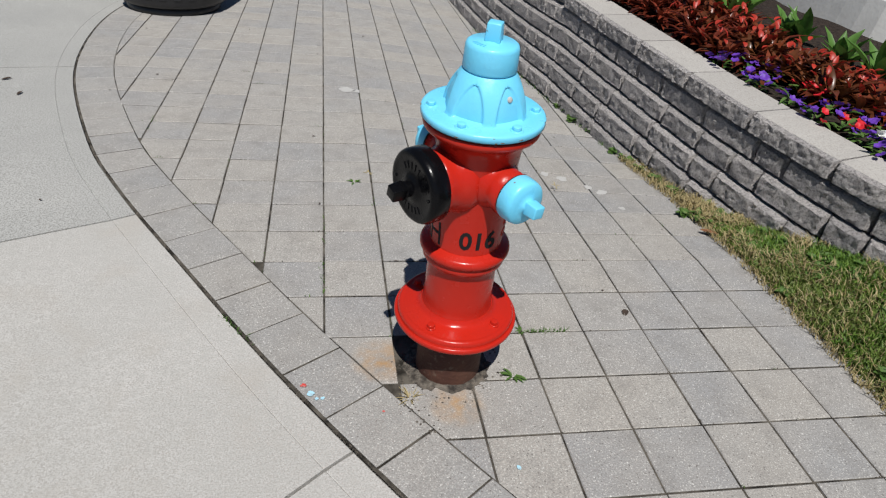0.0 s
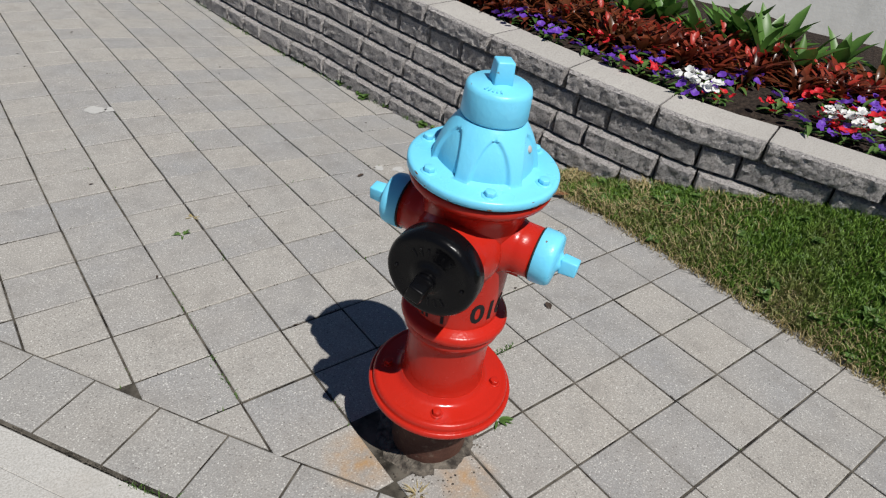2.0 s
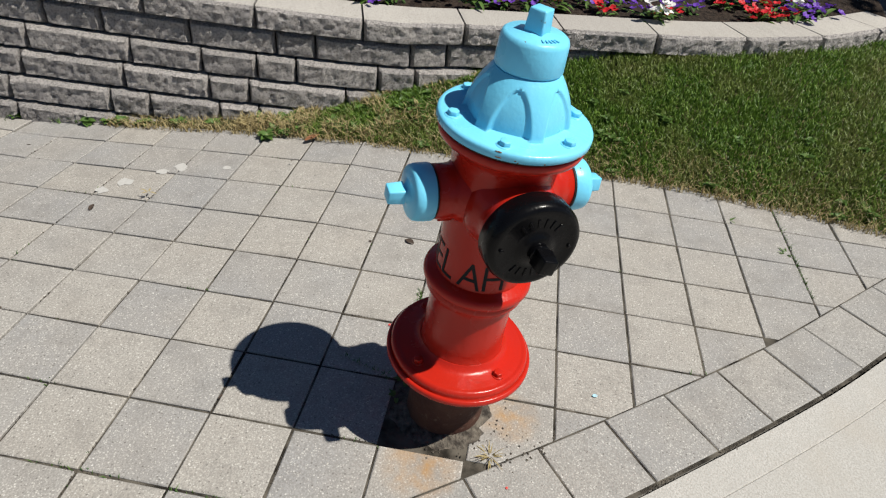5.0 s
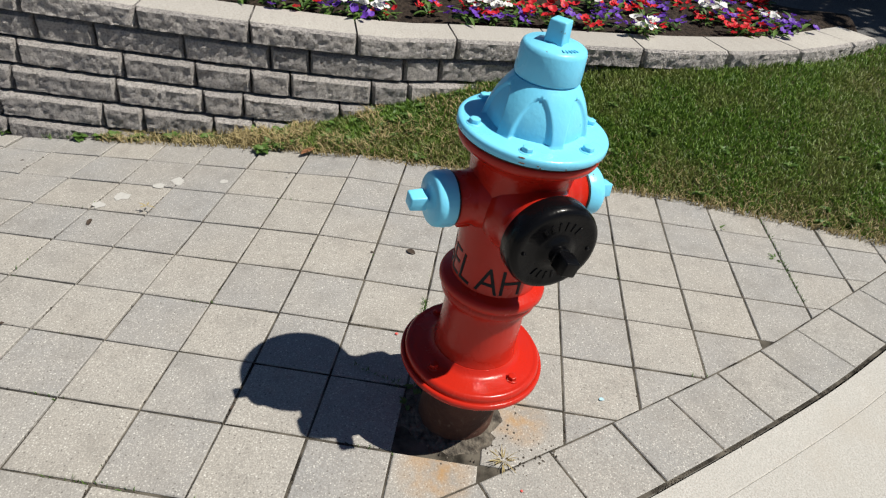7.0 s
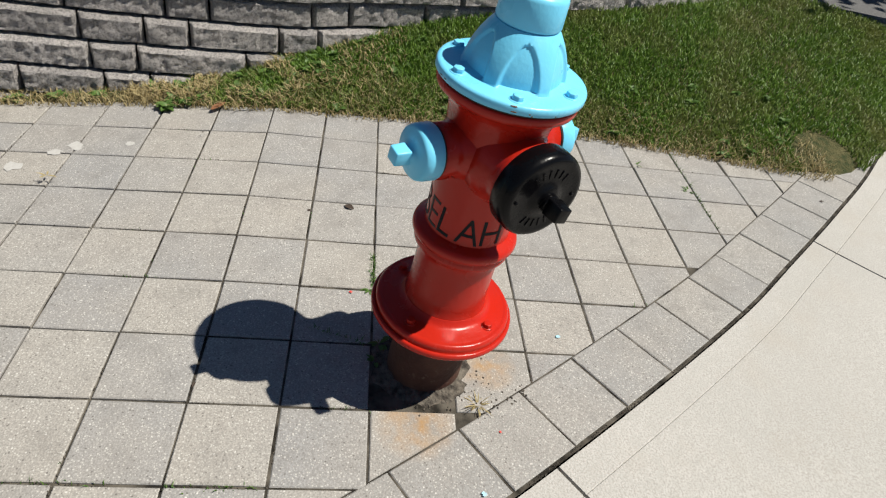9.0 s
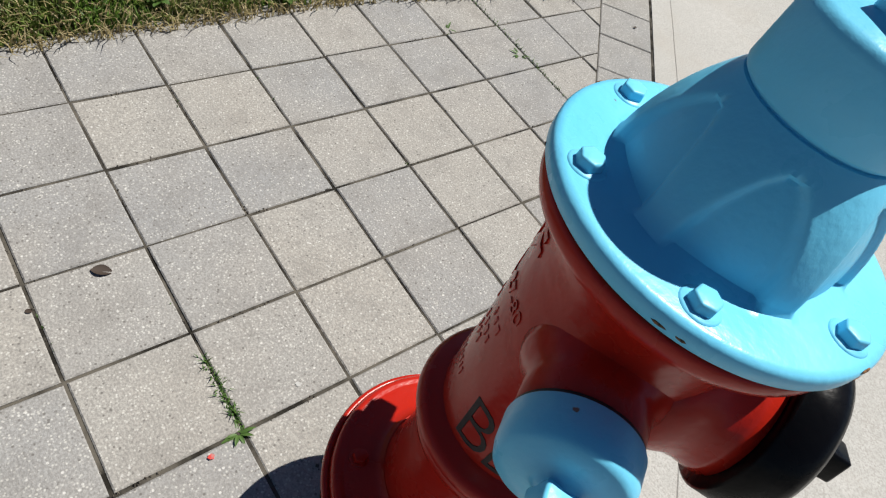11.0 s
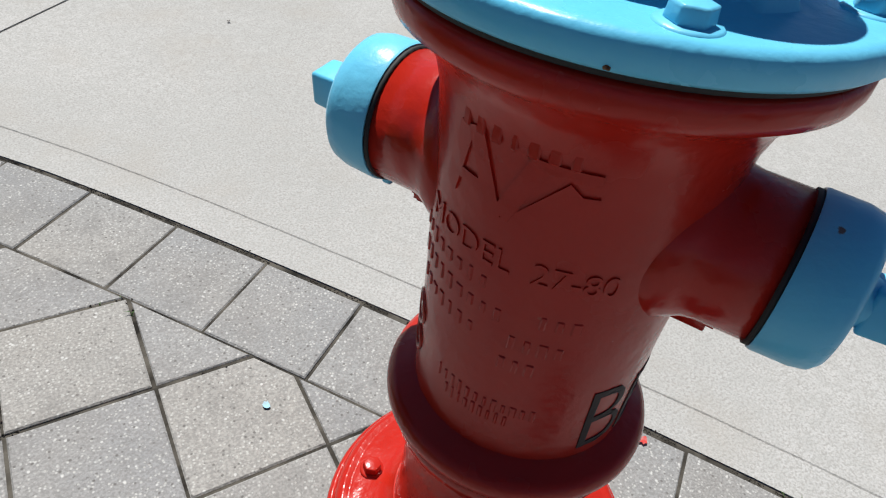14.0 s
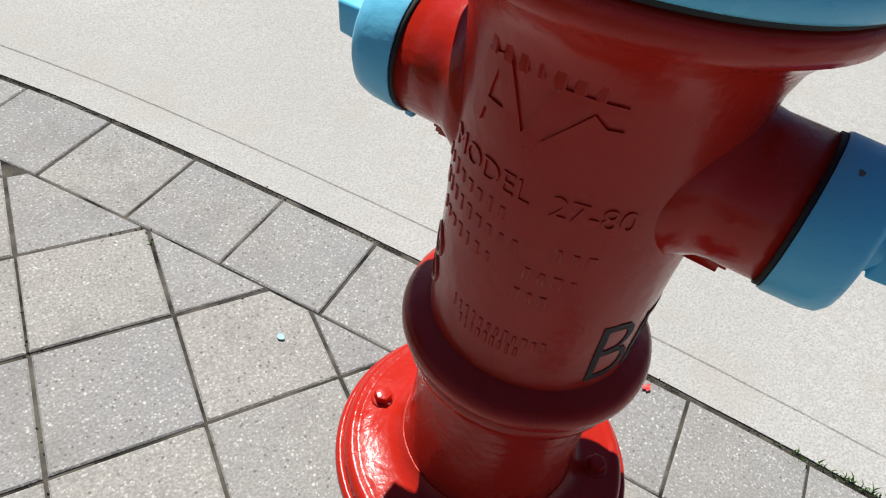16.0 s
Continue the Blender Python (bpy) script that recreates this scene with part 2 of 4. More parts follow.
M["yellow"] = leaf_material("yellow_petal", (0.7, 0.5, 0.03), (0.8, 0.6, 0.05), 0.5)
M["hedge"] = leaf_material("dark_shrub_leaf", (0.015, 0.035, 0.010), (0.04, 0.075, 0.018), 0.5)
M["dead_leaf"] = leaf_material("dead_leaf", (0.035, 0.028, 0.024), (0.07, 0.045, 0.03), 0.7, 0)
M["tan_leaf"] = leaf_material("tan_dead_leaf", (0.16, 0.065, 0.03), (0.24, 0.11, 0.05), 0.7, 0)
m = Mat("bark", 0.9)
m.color(m.mix(m.noise(20, 5, stretch=(1, 1, 0.2)), (0.05, 0.035, 0.025), (0.14, 0.10, 0.07)))
m.bump(m.noise(30, 5, stretch=(1, 1, 0.2)), 0.9, 0.02)
M["bark"] = m.m
m = Mat("black_bin_metal", 0.45)
m.color(m.mix(m.noise(9, 4), (0.010, 0.010, 0.011), (0.02, 0.02, 0.022)))
M["bin"] = m.m
for nm, cc in (("red_spot", (0.55, 0.03, 0.02)), ("blue_spot", (0.35, 0.62, 0.75)), ("white_spot", (0.42, 0.412, 0.395))):
    m = Mat(nm, 0.8)
    m.color(m.mix(m.ramp(m.noise(90, 3), [(0.4, 0.0), (0.7, 0.6)]), cc, (0.33, 0.32, 0.30)))
    M[nm] = m.m


# ---- mesh helpers ----
def mesh_of(bm, material, smooth=True):
    me = bpy.data.meshes.new("mesh")
    bm.normal_update()
    bm.to_mesh(me)
    bm.free()
    for mt in material if isinstance(material, (list, tuple)) else (material,):
        me.materials.append(mt)
    me.polygons.foreach_set("use_smooth", [smooth] * len(me.polygons))
    return me


def part(name, bm, material, parent=None, label="", at=None, smooth=True):
    me = bm if isinstance(bm, bpy.types.Mesh) else mesh_of(bm, material, smooth)
    ob = new(name, me)
    ob.parent = parent
    if at is not None:
        ob.matrix_basis = at
    if label:
        tagged(ob, label)
    return ob


def sharp(ob, degrees=35):
    """Keeps edges steeper than this crisp."""
    bm = bmesh.new()
    bm.from_mesh(ob.data)
    lim = radians(degrees)
    for e in bm.edges:
        e.smooth = len(e.link_faces) == 2 and e.calc_face_angle(0) < lim
    bm.to_mesh(ob.data)
    bm.free()
    return ob


def data_mesh(verts, faces, material, smooth=False):
    me = bpy.data.meshes.new("mesh")
    me.from_pydata(verts, [], faces)
    for mt in material if isinstance(material, (list, tuple)) else (material,):
        me.materials.append(mt)
    me.polygons.foreach_set("use_smooth", [smooth] * len(me.polygons))
    me.update()
    return me


def revolve(bm, profile, n=64, shape=None):
    """A turned form from (radius, height) pairs; shape(r, h, angle) may alter the radius."""
    rings = []
    for r, h in profile:
        ring = []
        for k in range(n):
            a = 2 * math.pi * k / n
            rr = shape(r, h, a) if shape else r
            ring.append(bm.verts.new((rr * math.cos(a), rr * math.sin(a), h)))
        rings.append(ring)
    for lo, hi in zip(rings, rings[1:]):
        for k in range(n):
            bm.faces.new((lo[k], lo[(k + 1) % n], hi[(k + 1) % n], hi[k]))
    bm.faces.new(list(reversed(rings[0])))
    bm.faces.new(rings[-1])
    return bm


def prism(bm, sides, r0, r1, h0, h1, bevel=0.003, turn=0.0):
    vs = [[bm.verts.new((r * math.cos(turn + 2 * math.pi * k / sides), r * math.sin(turn + 2 * math.pi * k / sides), h))
           for k in range(sides)] for r, h in ((r0, h0), (r1, h1))]
    fs = [bm.faces.new((vs[0][k], vs[0][(k + 1) % sides], vs[1][(k + 1) % sides], vs[1][k])) for k in range(sides)]
    fs += [bm.faces.new(list(reversed(vs[0]))), bm.faces.new(vs[1])]
    es = list({e for f in fs for e in f.edges})
    bmesh.ops.bevel(bm, geom=es, offset=bevel, segments=2, affect="EDGES", profile=0.6)
    return bm


def spline(points, step=0.02):
    """A smooth polyline through points, evenly stepped: rows of (x, y) and the length up to each."""
    p = [np.array(q, float) for q in points]
    p = [2 * p[0] - p[1]] + p + [2 * p[-1] - p[-2]]
    fine = []
    for a, b, c, d in zip(p, p[1:], p[2:], p[3:]):
        for u in np.linspace(0, 1, 60, endpoint=False):
            fine.append(0.5 * (2 * b + (c - a) * u + (2 * a - 5 * b + 4 * c - d) * u * u + (3 * b - a - 3 * c + d) * u ** 3))
    fine.append(p[-2])
    fine = np.array(fine)
    ln = np.concatenate([[0], np.cumsum(np.linalg.norm(np.diff(fine, axis=0), axis=1))])
    at = np.arange(0, ln[-1], step)
    return np.stack([np.interp(at, ln, fine[:, 0]), np.interp(at, ln, fine[:, 1])], 1), at


class Line:
    """A curve on the plan with places and normals by length."""

    def __init__(self, points):
        self.xy, self.s = spline(points)
        d = np.gradient(self.xy, axis=0)
        self.d = d / np.linalg.norm(d, axis=1)[:, None]

    def at(self, s, off=0.0):
        x, y = np.interp(s, self.s, self.xy[:, 0]), np.interp(s, self.s, self.xy[:, 1])
        dx, dy = np.interp(s, self.s, self.d[:, 0]), np.interp(s, self.s, self.d[:, 1])
        k = math.hypot(dx, dy)
        return x - dy / k * off, y + dx / k * off

    def side(self, x, y):
        """Signed distance: plus on the left of its way."""
        q = self.xy - (x, y)
        i = int(np.argmin((q ** 2).sum(1)))
        dx, dy = self.d[i]
        return dx * (y - self.xy[i, 1]) - dy * (x - self.xy[i, 0])

    def x_at(self, y):
        o = np.argsort(self.xy[:, 1])
        return float(np.interp(y, self.xy[o, 1], self.xy[o, 0]))

    def near(self, x, y):
        q = self.xy - (x, y)
        return float(self.s[int(np.argmin((q ** 2).sum(1)))])


# plan: the pavement's edge, the retaining wall's front, the lawn's edge
KERB = Line([(-1.10, 6.6), (-1.45, 5.4), (-1.72, 4.6), (-1.86, 3.86), (-1.85, 3.17), (-1.72, 2.42), (-1.43, 1.60), (-1.19, 1.12),
             (-0.84, 0.55), (-0.52, 0.05), (-0.16, -0.45), (0.20, -0.91), (0.46, -1.20), (0.80, -1.57), (1.20, -1.98), (1.9, -2.6), (3.0, -3.4)])
WALL = Line([(0.85, 8.0), (0.96, 4.8), (1.04, 3.4), (1.14, 2.6), (1.25, 1.95), (1.34, 1.42), (1.42, 1.05), (1.53, 0.64), (1.66, 0.30),
             (1.79, -0.17), (1.97, -0.83), (2.22, -1.36), (2.62, -1.88)])
COURSE = 0.195
S = 0.2


def ground_z(x, y):
    """The paving falls a little towards the wall's foot."""
    return -0.06 * max(x + 0.1, 0.0) * min(max((y - 0.6) / 1.0, 0.0), 1.3)


def wall_rise(y):
    return 0.07 * min(max(y - 0.5, 0.0), 2.2)


def lawn_edge(y):
    return float(np.interp(y, [-3.4, -2.2, -1.8, -1.5, -1.14, -0.7, -0.43, 0.44, 0.9, 1.16, 1.38, 1.61, 1.83, 2.05, 2.6, 3.4, 5.0],
                           [2.7, 1.40, 1.06, 1.07, 1.14, 1.20, 1.205, 1.19, 1.19, 1.19, 1.175, 1.16, 1.15, 1.13, 1.08, 1.00, 0.91]))


def lawn_height(x, y):
    far = WALL.x_at(y) if y > -1.75 else 2.5
    u = min(max((x - lawn_edge(y)) / max(far - lawn_edge(y), 0.05), 0), 1.6)
    top = float(np.interp(y, [-3.5, -1.2, -0.4, 0.1, 0.45, 0.8, 1.2], [0.30, 0.31, 0.27, 0.19, 0.10, 0.03, 0.012]))
    return ground_z(x, y) + 0.006 + top * u ** 0.9 + 0.008 * noise.noise((x * 5, y * 5, 0))


# ---- ground ----
bm = bmesh.new()
bmesh.ops.create_grid(bm, x_segments=2, y_segments=2, size=150)
tagged(part("road", bm, M["asphalt"], at=pose(0, 0, -0.10)), "dark grey worn asphalt road", "road", kind="structure")

# concrete walk: slabs between tooled joints, with a grooved margin along the pavers
FAR = Line([(-2.9, 6.0), (-3.05, 2.5), (-2.98, 0.6), (-2.83, -0.45), (-2.62, -1.1), (-2.2, -1.9), (-1.4, -2.9), (0.2, -4.2), (3.0, -6.0)])
walk_ob = tagged(new("pavement"), "pale grey brushed concrete walk in large slabs", "pavement", kind="structure")
joint_s = [0.02] + [KERB.near(*q) for q in ((-1.75, 2.55), (-1.07, 0.92), (-0.34, -0.22), (0.60, -1.36), (1.75, -2.48))] + [KERB.s[-1] - 0.05]
SKEW = [0, 0, -0.085, 0.05, 0, 0, 0]
for a, b, ka, kb in zip(joint_s, joint_s[1:], SKEW, SKEW[1:]):
    bm = bmesh.new()
    n = max(int((b - a) / 0.08), 2)
    offs = [-0.001, -0.004, -0.0815, -0.084, -0.0865, -0.6, -1.3, -2.0]
    zs = [-0.012, 0.0, 0.0, -0.0022, 0.0, 0.002, 0.003, 0.003]
    rows = []
    for i in range(n + 1):
        u = i / n
        s = a + 0.004 + (b - a - 0.008) * u
        row = []
        for o, z in zip(offs, zs):
            x, y = KERB.at(s + (ka + (kb - ka) * u) * max(-o - 0.09, 0), o)
            if o == -2.0:
                k = FAR.near(x, y)
                x, y = FAR.at(k, 0.0)
            wob = 0.002 * noise.noise((x * 9, y * 9, 3))
            row.append(bm.verts.new((x, y, z + wob)))
        rows.append(row)
    for r0, r1 in zip(rows, rows[1:]):
        for k in range(len(offs) - 1):
            bm.faces.new((r0[k], r0[k + 1], r1[k + 1], r1[k]))
    for side in (rows[0], rows[-1], [r[0] for r in rows]):
        low = [bm.verts.new((v.co.x, v.co.y, -0.09)) for v in side]
        for k in range(len(side) - 1):
            bm.faces.new((side[k], side[k + 1], low[k + 1], low[k]))
    bmesh.ops.recalc_face_normals(bm, faces=bm.faces)
    part("concrete_slab", bm, M["concrete_old"] if b < joint_s[2] + 0.01 else M["concrete"], walk_ob, smooth=False)

# far margin: one row of pavers, a kerb, then the road
far_edge = tagged(new("kerb"), "concrete kerb with one row of pavers along the road", "kerb", kind="structure")
bm = bmesh.new()
rows = []
for s in np.arange(0.05, FAR.s[-1] - 0.05, 0.1):
    row = [bm.verts.new((*FAR.at(s, o), z)) for o, z in ((-0.20, -0.09), (-0.20, -0.002), (-0.205, 0.004), (-0.345, 0.004), (-0.355, -0.006), (-0.355, -0.11))]
    rows.append(row)
for r0, r1 in zip(rows, rows[1:]):
    for k in range(5):
        bm.faces.new((r0[k], r0[k + 1], r1[k + 1], r1[k]))
bmesh.ops.recalc_face_normals(bm, faces=bm.faces)
part("kerb_edge", bm, M["concrete"], far_edge, smooth=False)


def slab(bm, poly, z0, z1, bevel=0.0022, wob=0.0):
    """A flat stone from a plan polygon, with a worn arris."""
    c = np.mean(poly, axis=0)
    n = len(poly)

    def ring(k, z):
        out = []
        for q in poly:
            d = np.array(q) - c
            ln = max(np.linalg.norm(d), 1e-6)
            p = c + d * (1 - k / ln)
            out.append(bm.verts.new((p[0], p[1], z)))
        return out
    lo, mid, top = ring(0, z0), ring(0, z1 - bevel), ring(bevel * 1.6, z1)
    for a, b in ((lo, mid), (mid, top)):
        for k in range(n):
            bm.faces.new((a[k], a[(k + 1) % n], b[(k + 1) % n], b[k]))
    bm.faces.new(top)
    return bm


def clip(poly, keep):
    """The part of a polygon where keep(x, y) is positive."""
    out = []
    vals = [keep(*q) for q in poly]
    for (p, a), (q, b) in zip(zip(poly, vals), zip(poly[1:] + poly[:1], vals[1:] + vals[:1])):
        if a > 0:
            out.append(p)
        if (a > 0) != (b > 0):
            u = a / (a - b)
            out.append((p[0] + (q[0] - p[0]) * u, p[1] + (q[1] - p[1]) * u))
    return out


def area(poly):
    return 0.5 * abs(sum(p[0] * q[1] - q[0] * p[1] for p, q in zip(poly, poly[1:] + poly[:1])))


BASE = (-0.056, 0.0705)
J = 0.0028

# ---- fire hydrant ----
def rc_wide(k):
    return 0.0016 + 0.0011 * (k * 7 % 5)


def hydrant():
    root = new("fire_hydrant")
    lean = Vector((-0.013, -0.074, 1)).normalized()
    root.matrix_basis = Matrix.Translation((*BASE, 0)) @ Vector((0, 0, 1)).rotation_difference(lean).to_matrix().to_4x4()
    tagged(root, "red cast-iron fire hydrant with sky-blue bonnet and caps", "fire hydrant")

    # buried riser
    part("riser_pipe", revolve(bmesh.new(), [(0.090, -0.06), (0.091, 0.0), (0.089, 0.10), (0.089, 0.205)], 48), M["pipe"], root,
         "dark rust-brown pipe rising from the ground")
    # traffic flange with a stepped rim
    rim = [(0.088, 0.200), (0.150, 0.200), (0.158, 0.204), (0.1616, 0.210), (0.1616, 0.2165), (0.1595, 0.2205), (0.1555, 0.2215), (0.1535, 0.2200), (0.1525, 0.2215),
           (0.1530, 0.2265), (0.1520, 0.2320), (0.1485, 0.2368), (0.1435, 0.2380), (0.1395, 0.2366), (0.1370, 0.2372), (0.128, 0.2390), (0.108, 0.241), (0.098, 0.246), (0.0925, 0.256)]
    base = sharp(part("base_flange", revolve(bmesh.new(), rim, 80), M["red"], root, "round red flange bolted above the pavement"), 60)
    for k in range(4):
        a = radians(229 + 90 * k - (5 if k == 1 else 0))
        bm = revolve(bmesh.new(), [(0.013, 0.238), (0.013, 0.2405), (0.0115, 0.2415)], 20)
        prism(bm, 6, 0.0105, 0.0098, 0.2415, 0.2505, 0.0012, k * 0.4)
        part("bolt", bm, M["red"], base, at=pose(0.121 * math.cos(a), 0.121 * math.sin(a), 0))
    # lower barrel, collar, upper barrel
    part("lower_barrel", revolve(bmesh.new(), [(0.0945, 0.248), (0.0905, 0.258), (0.0885, 0.275), (0.087, 0.33), (0.0865, 0.38), (0.089, 0.402), (0.096, 0.412)], 64),
         M["red"], root)
    ring = [(0.080, 0.402), (0.097, 0.4035), (0.1015, 0.408), (0.1025, 0.415), (0.1015, 0.421), (0.100, 0.4235), (0.102, 0.426), (0.107, 0.429),
            (0.1103, 0.435), (0.1105, 0.441), (0.1085, 0.447), (0.103, 0.4515), (0.094, 0.454), (0.0885, 0.459)]
    part("collar", revolve(bmesh.new(), ring, 72), M["red"], root)
    barrel = [(0.090, 0.452), (0.0885, 0.460), (0.0885, 0.50), (0.0895, 0.56), (0.092, 0.62), (0.0945, 0.68), (0.097, 0.709), (0.102, 0.727), (0.111, 0.739),
              (0.121, 0.7475), (0.1275, 0.7515), (0.1295, 0.757), (0.1295, 0.765), (0.127, 0.768), (0.08, 0.769)]
    body = part("upper_barrel", revolve(bmesh.new(), barrel, 80), M["red"], root, "red barrel with raised cast lettering")
    part("gasket", revolve(bmesh.new(), [(0.09, 0.7695), (0.1285, 0.7695), (0.1285, 0.7735), (0.09, 0.7735)], 64), M["gasket"], root)

    # bonnet: flange, scalloped dome
    bolts_at = [radians(175 + 60 * k) for k in range(6)]

    def scallop(r, h, a):
        u = (h - 0.792) / (0.865 - 0.792)
        if u < 0 or u > 1.05:
            return r
        d = min(abs((a - b + math.pi) % (2 * math.pi) - math.pi) for b in bolts_at)
        half = radians(23) * math.sqrt(max(0.0, 1 - (u / 0.98) ** 2.2))
        edge = min(max((half - d) / radians(4.0), 0.0), 1.0)
        edge = edge * edge * (3 - 2 * edge)
        return r - 0.0105 * edge * (1 - 0.55 * u) * (0.55 + 0.45 * math.cos(d / radians(23) * 1.3))
    dome = [(0.085, 0.7735), (0.1325, 0.7735), (0.1350, 0.776), (0.1350, 0.786), (0.1330, 0.7892), (0.128, 0.7905), (0.1, 0.7905), (0.0945, 0.791)]
    for k in range(1, 26):
        u = k / 25
        dome.append((0.0935 - 0.0375 * (0.33 * u + 0.67 * u ** 2.2), 0.791 + 0.086 * u))
    bonnet = part("bonnet", revolve(bmesh.new(), dome, 240, scallop), M["blue"], root, "sky-blue painted bonnet with chipped rim")
    sharp(bonnet, 50)
    # rust showing where the rim's paint has chipped
    rc = random.Random(33)
    for k in range(22):
        ang, hh = rc.uniform(0, 360), rc.choice((0.7758, 0.7768, 0.779, 0.7865, 0.788))
        rr = 0.1341 if hh > 0.786 else 0.1349
        bm = bmesh.new()
        bmesh.ops.create_icosphere(bm, subdivisions=2, radius=1.0)
        for v in bm.verts:
            v.co *= 1 + 0.5 * noise.noise(v.co * 1.7 + Vector((k * 3.1, 0, 0)))
            v.co = Vector((v.co.x * 0.0007, v.co.y * rc_wide(k), v.co.z * 0.0011))
        part("rust_chip", bm, M["chip"], bonnet, at=pose(0, 0, 0, 0, 0, ang) @ pose(rr, 0, hh, 0, -40 if hh > 0.786 else 0, 0))
    for k, a in enumerate(bolts_at):
        bm = revolve(bmesh.new(), [(0.0150, 0.788), (0.0150, 0.7903), (0.0135, 0.7917)], 24)
        prism(bm, 6, 0.0108, 0.0100, 0.7912, 0.7995, 0.0016, a + 0.35 * k)
        part("bolt", bm, M["blue"], bonnet, at=pose(0.1130 * math.cos(a), 0.1130 * math.sin(a), 0))
    bm = revolve(bmesh.new(), [(0.0065, -0.004), (0.0065, 0.003), (0.0045, 0.0042)], 16)
    part("plug", bm, M["white_spot"], bonnet, "small chipped pale plug in the dome", at=pose(0, 0, 0.838, 0, 0, -62) @ pose(0.0715, 0, 0, 0, 66, 0))
    hub = [(0.050, 0.872), (0.0525, 0.875), (0.0525, 0.8785), (0.0560, 0.8797), (0.0573, 0.8825), (0.0557, 0.925), (0.0537, 0.931), (0.049, 0.9345), (0.020, 0.9365), (0.0175, 0.938)]
    cap = sharp(part("top_cap", revolve(bmesh.new(), hub, 72), M["blue"], root), 50)
    bm = prism(bmesh.new(), 4, 0.0235, 0.0205, 0.935, 0.9735, 0.003, radians(20))
    part("operating_nut", bm, M["blue"], cap)
    # small raised marks on the cap's top
    for k in range(5):
        a = radians(196 + 9 * k)
        bm = bmesh.new()
        bmesh.ops.create_cube(bm, size=1, matrix=pose(0.041 * math.cos(a), 0.041 * math.sin(a), 0.9352, 0, 0, math.degrees(a)) @ Matrix.Diagonal((0.010, 0.0025, 0.0035, 1)))
        part("raised_mark", bm, M["blue"], cap, smooth=False)

    # nozzles: necks, caps and nuts along a level axis
    def out(angle, h):
        return pose(0, 0, h, 0, 90, angle)

    for ang, h in ((-62, 0.644), (118, 0.644)):
        m4 = out(ang, h)
        neck = [(0.064, 0.062), (0.060, 0.080), (0.0550, 0.088), (0.0510, 0.095), (0.0495, 0.103), (0.0490, 0.134), (0.02, 0.1345)]
        nk = part("nozzle", revolve(bmesh.new(), neck, 48), M["red"], root, at=m4)
        bm = bmesh.new()
        bmesh.ops.create_cube(bm, size=1, matrix=Matrix.Translation((0.0505, 0, 0.099)) @ Matrix.Diagonal((0.021, 0.030, 0.036, 1)))
        bmesh.ops.bevel(bm, geom=bm.edges[:], offset=0.005, segments=2, affect="EDGES")
        part("lug", bm, M["red"], nk)
        part("gasket", revolve(bmesh.new(), [(0.03, 0.1325), (0.0505, 0.1325), (0.0505, 0.1365), (0.03, 0.1365)], 40), M["gasket"], root, at=m4)
        prof = [(0.03, 0.136), (0.0515, 0.136), (0.0522, 0.138), (0.0515, 0.160), (0.0495, 0.1685), (0.0455, 0.1725), (0.030, 0.1750), (0.0205, 0.1765), (0.0165, 0.180), (0.0145, 0.184)]
        cp = part("nozzle_cap", revolve(bmesh.new(), prof, 56), M["blue"], root, "sky-blue hose nozzle cap with square nut", at=m4)
        sharp(cp, 50)
        part("nut", prism(bmesh.new(), 4, 0.0212, 0.0190, 0.181, 0.2125, 0.0028, radians(38)), M["blue"], cp)
        bm = bmesh.new()
        bmesh.ops.create_cube(bm, size=1, matrix=Matrix.Translation((0.0525, 0.006, 0.1405)) @ Matrix.Diagonal((0.012, 0.012, 0.009, 1)))
        bmesh.ops.bevel(bm, geom=bm.edges[:], offset=0.002, segments=1, affect="EDGES")
        part("chain_lug", bm, M["blue"], cp)
    m4 = out(207, 0.639)
    neck = [(0.086, 0.040), (0.084, 0.068), (0.0785, 0.082), (0.074, 0.092), (0.0725, 0.104), (0.0735, 0.112), (0.0735, 0.1265), (0.04, 0.127)]
    part("pumper_nozzle", revolve(bmesh.new(), neck, 64), M["red"], root, at=m4)
    prof = [(0.05, 0.1275), (0.0825, 0.1275), (0.0850, 0.130), (0.0850, 0.159), (0.0825, 0.1665), (0.078, 0.1715), (0.071, 0.1730), (0.067, 0.1718), (0.040, 0.1725),
            (0.033, 0.1735), (0.027, 0.178), (0.0235, 0.1795), (0.0185, 0.1810), (0.0185, 0.185), (0.0165, 0.1855), (0.0165, 0.188), (0.0185, 0.1885), (0.0185, 0.192), (0.0165, 0.1935)]
    pc = sharp(part("pumper_cap", revolve(bmesh.new(), prof, 72), M["black"], root, "glossy black pumper cap with square nut", at=m4), 50)
    part("nut", prism(bmesh.new(), 4, 0.0222, 0.0198, 0.1925, 0.2255, 0.0026, radians(32)), M["black"], pc)
    # raised bars stand for the cast maker's words on the cap
    for sgn, tilt in ((1, 0), (-1, math.pi)):
        for k in range(6):
            a = tilt + radians(-38 + 15 * k)
            bm = bmesh.new()
            bmesh.ops.create_cube(bm, size=1, matrix=pose(0.051 * math.cos(a), 0.051 * math.sin(a), 0.1724, 0, 0, math.degrees(a)) @ Matrix.Diagonal((0.016, 0.004, 0.0032, 1)))
            bmesh.ops.bevel(bm, geom=bm.edges[:], offset=0.0006, segments=1, affect="EDGES")
            part("raised_mark", bm, M["black"], pc, smooth=False)
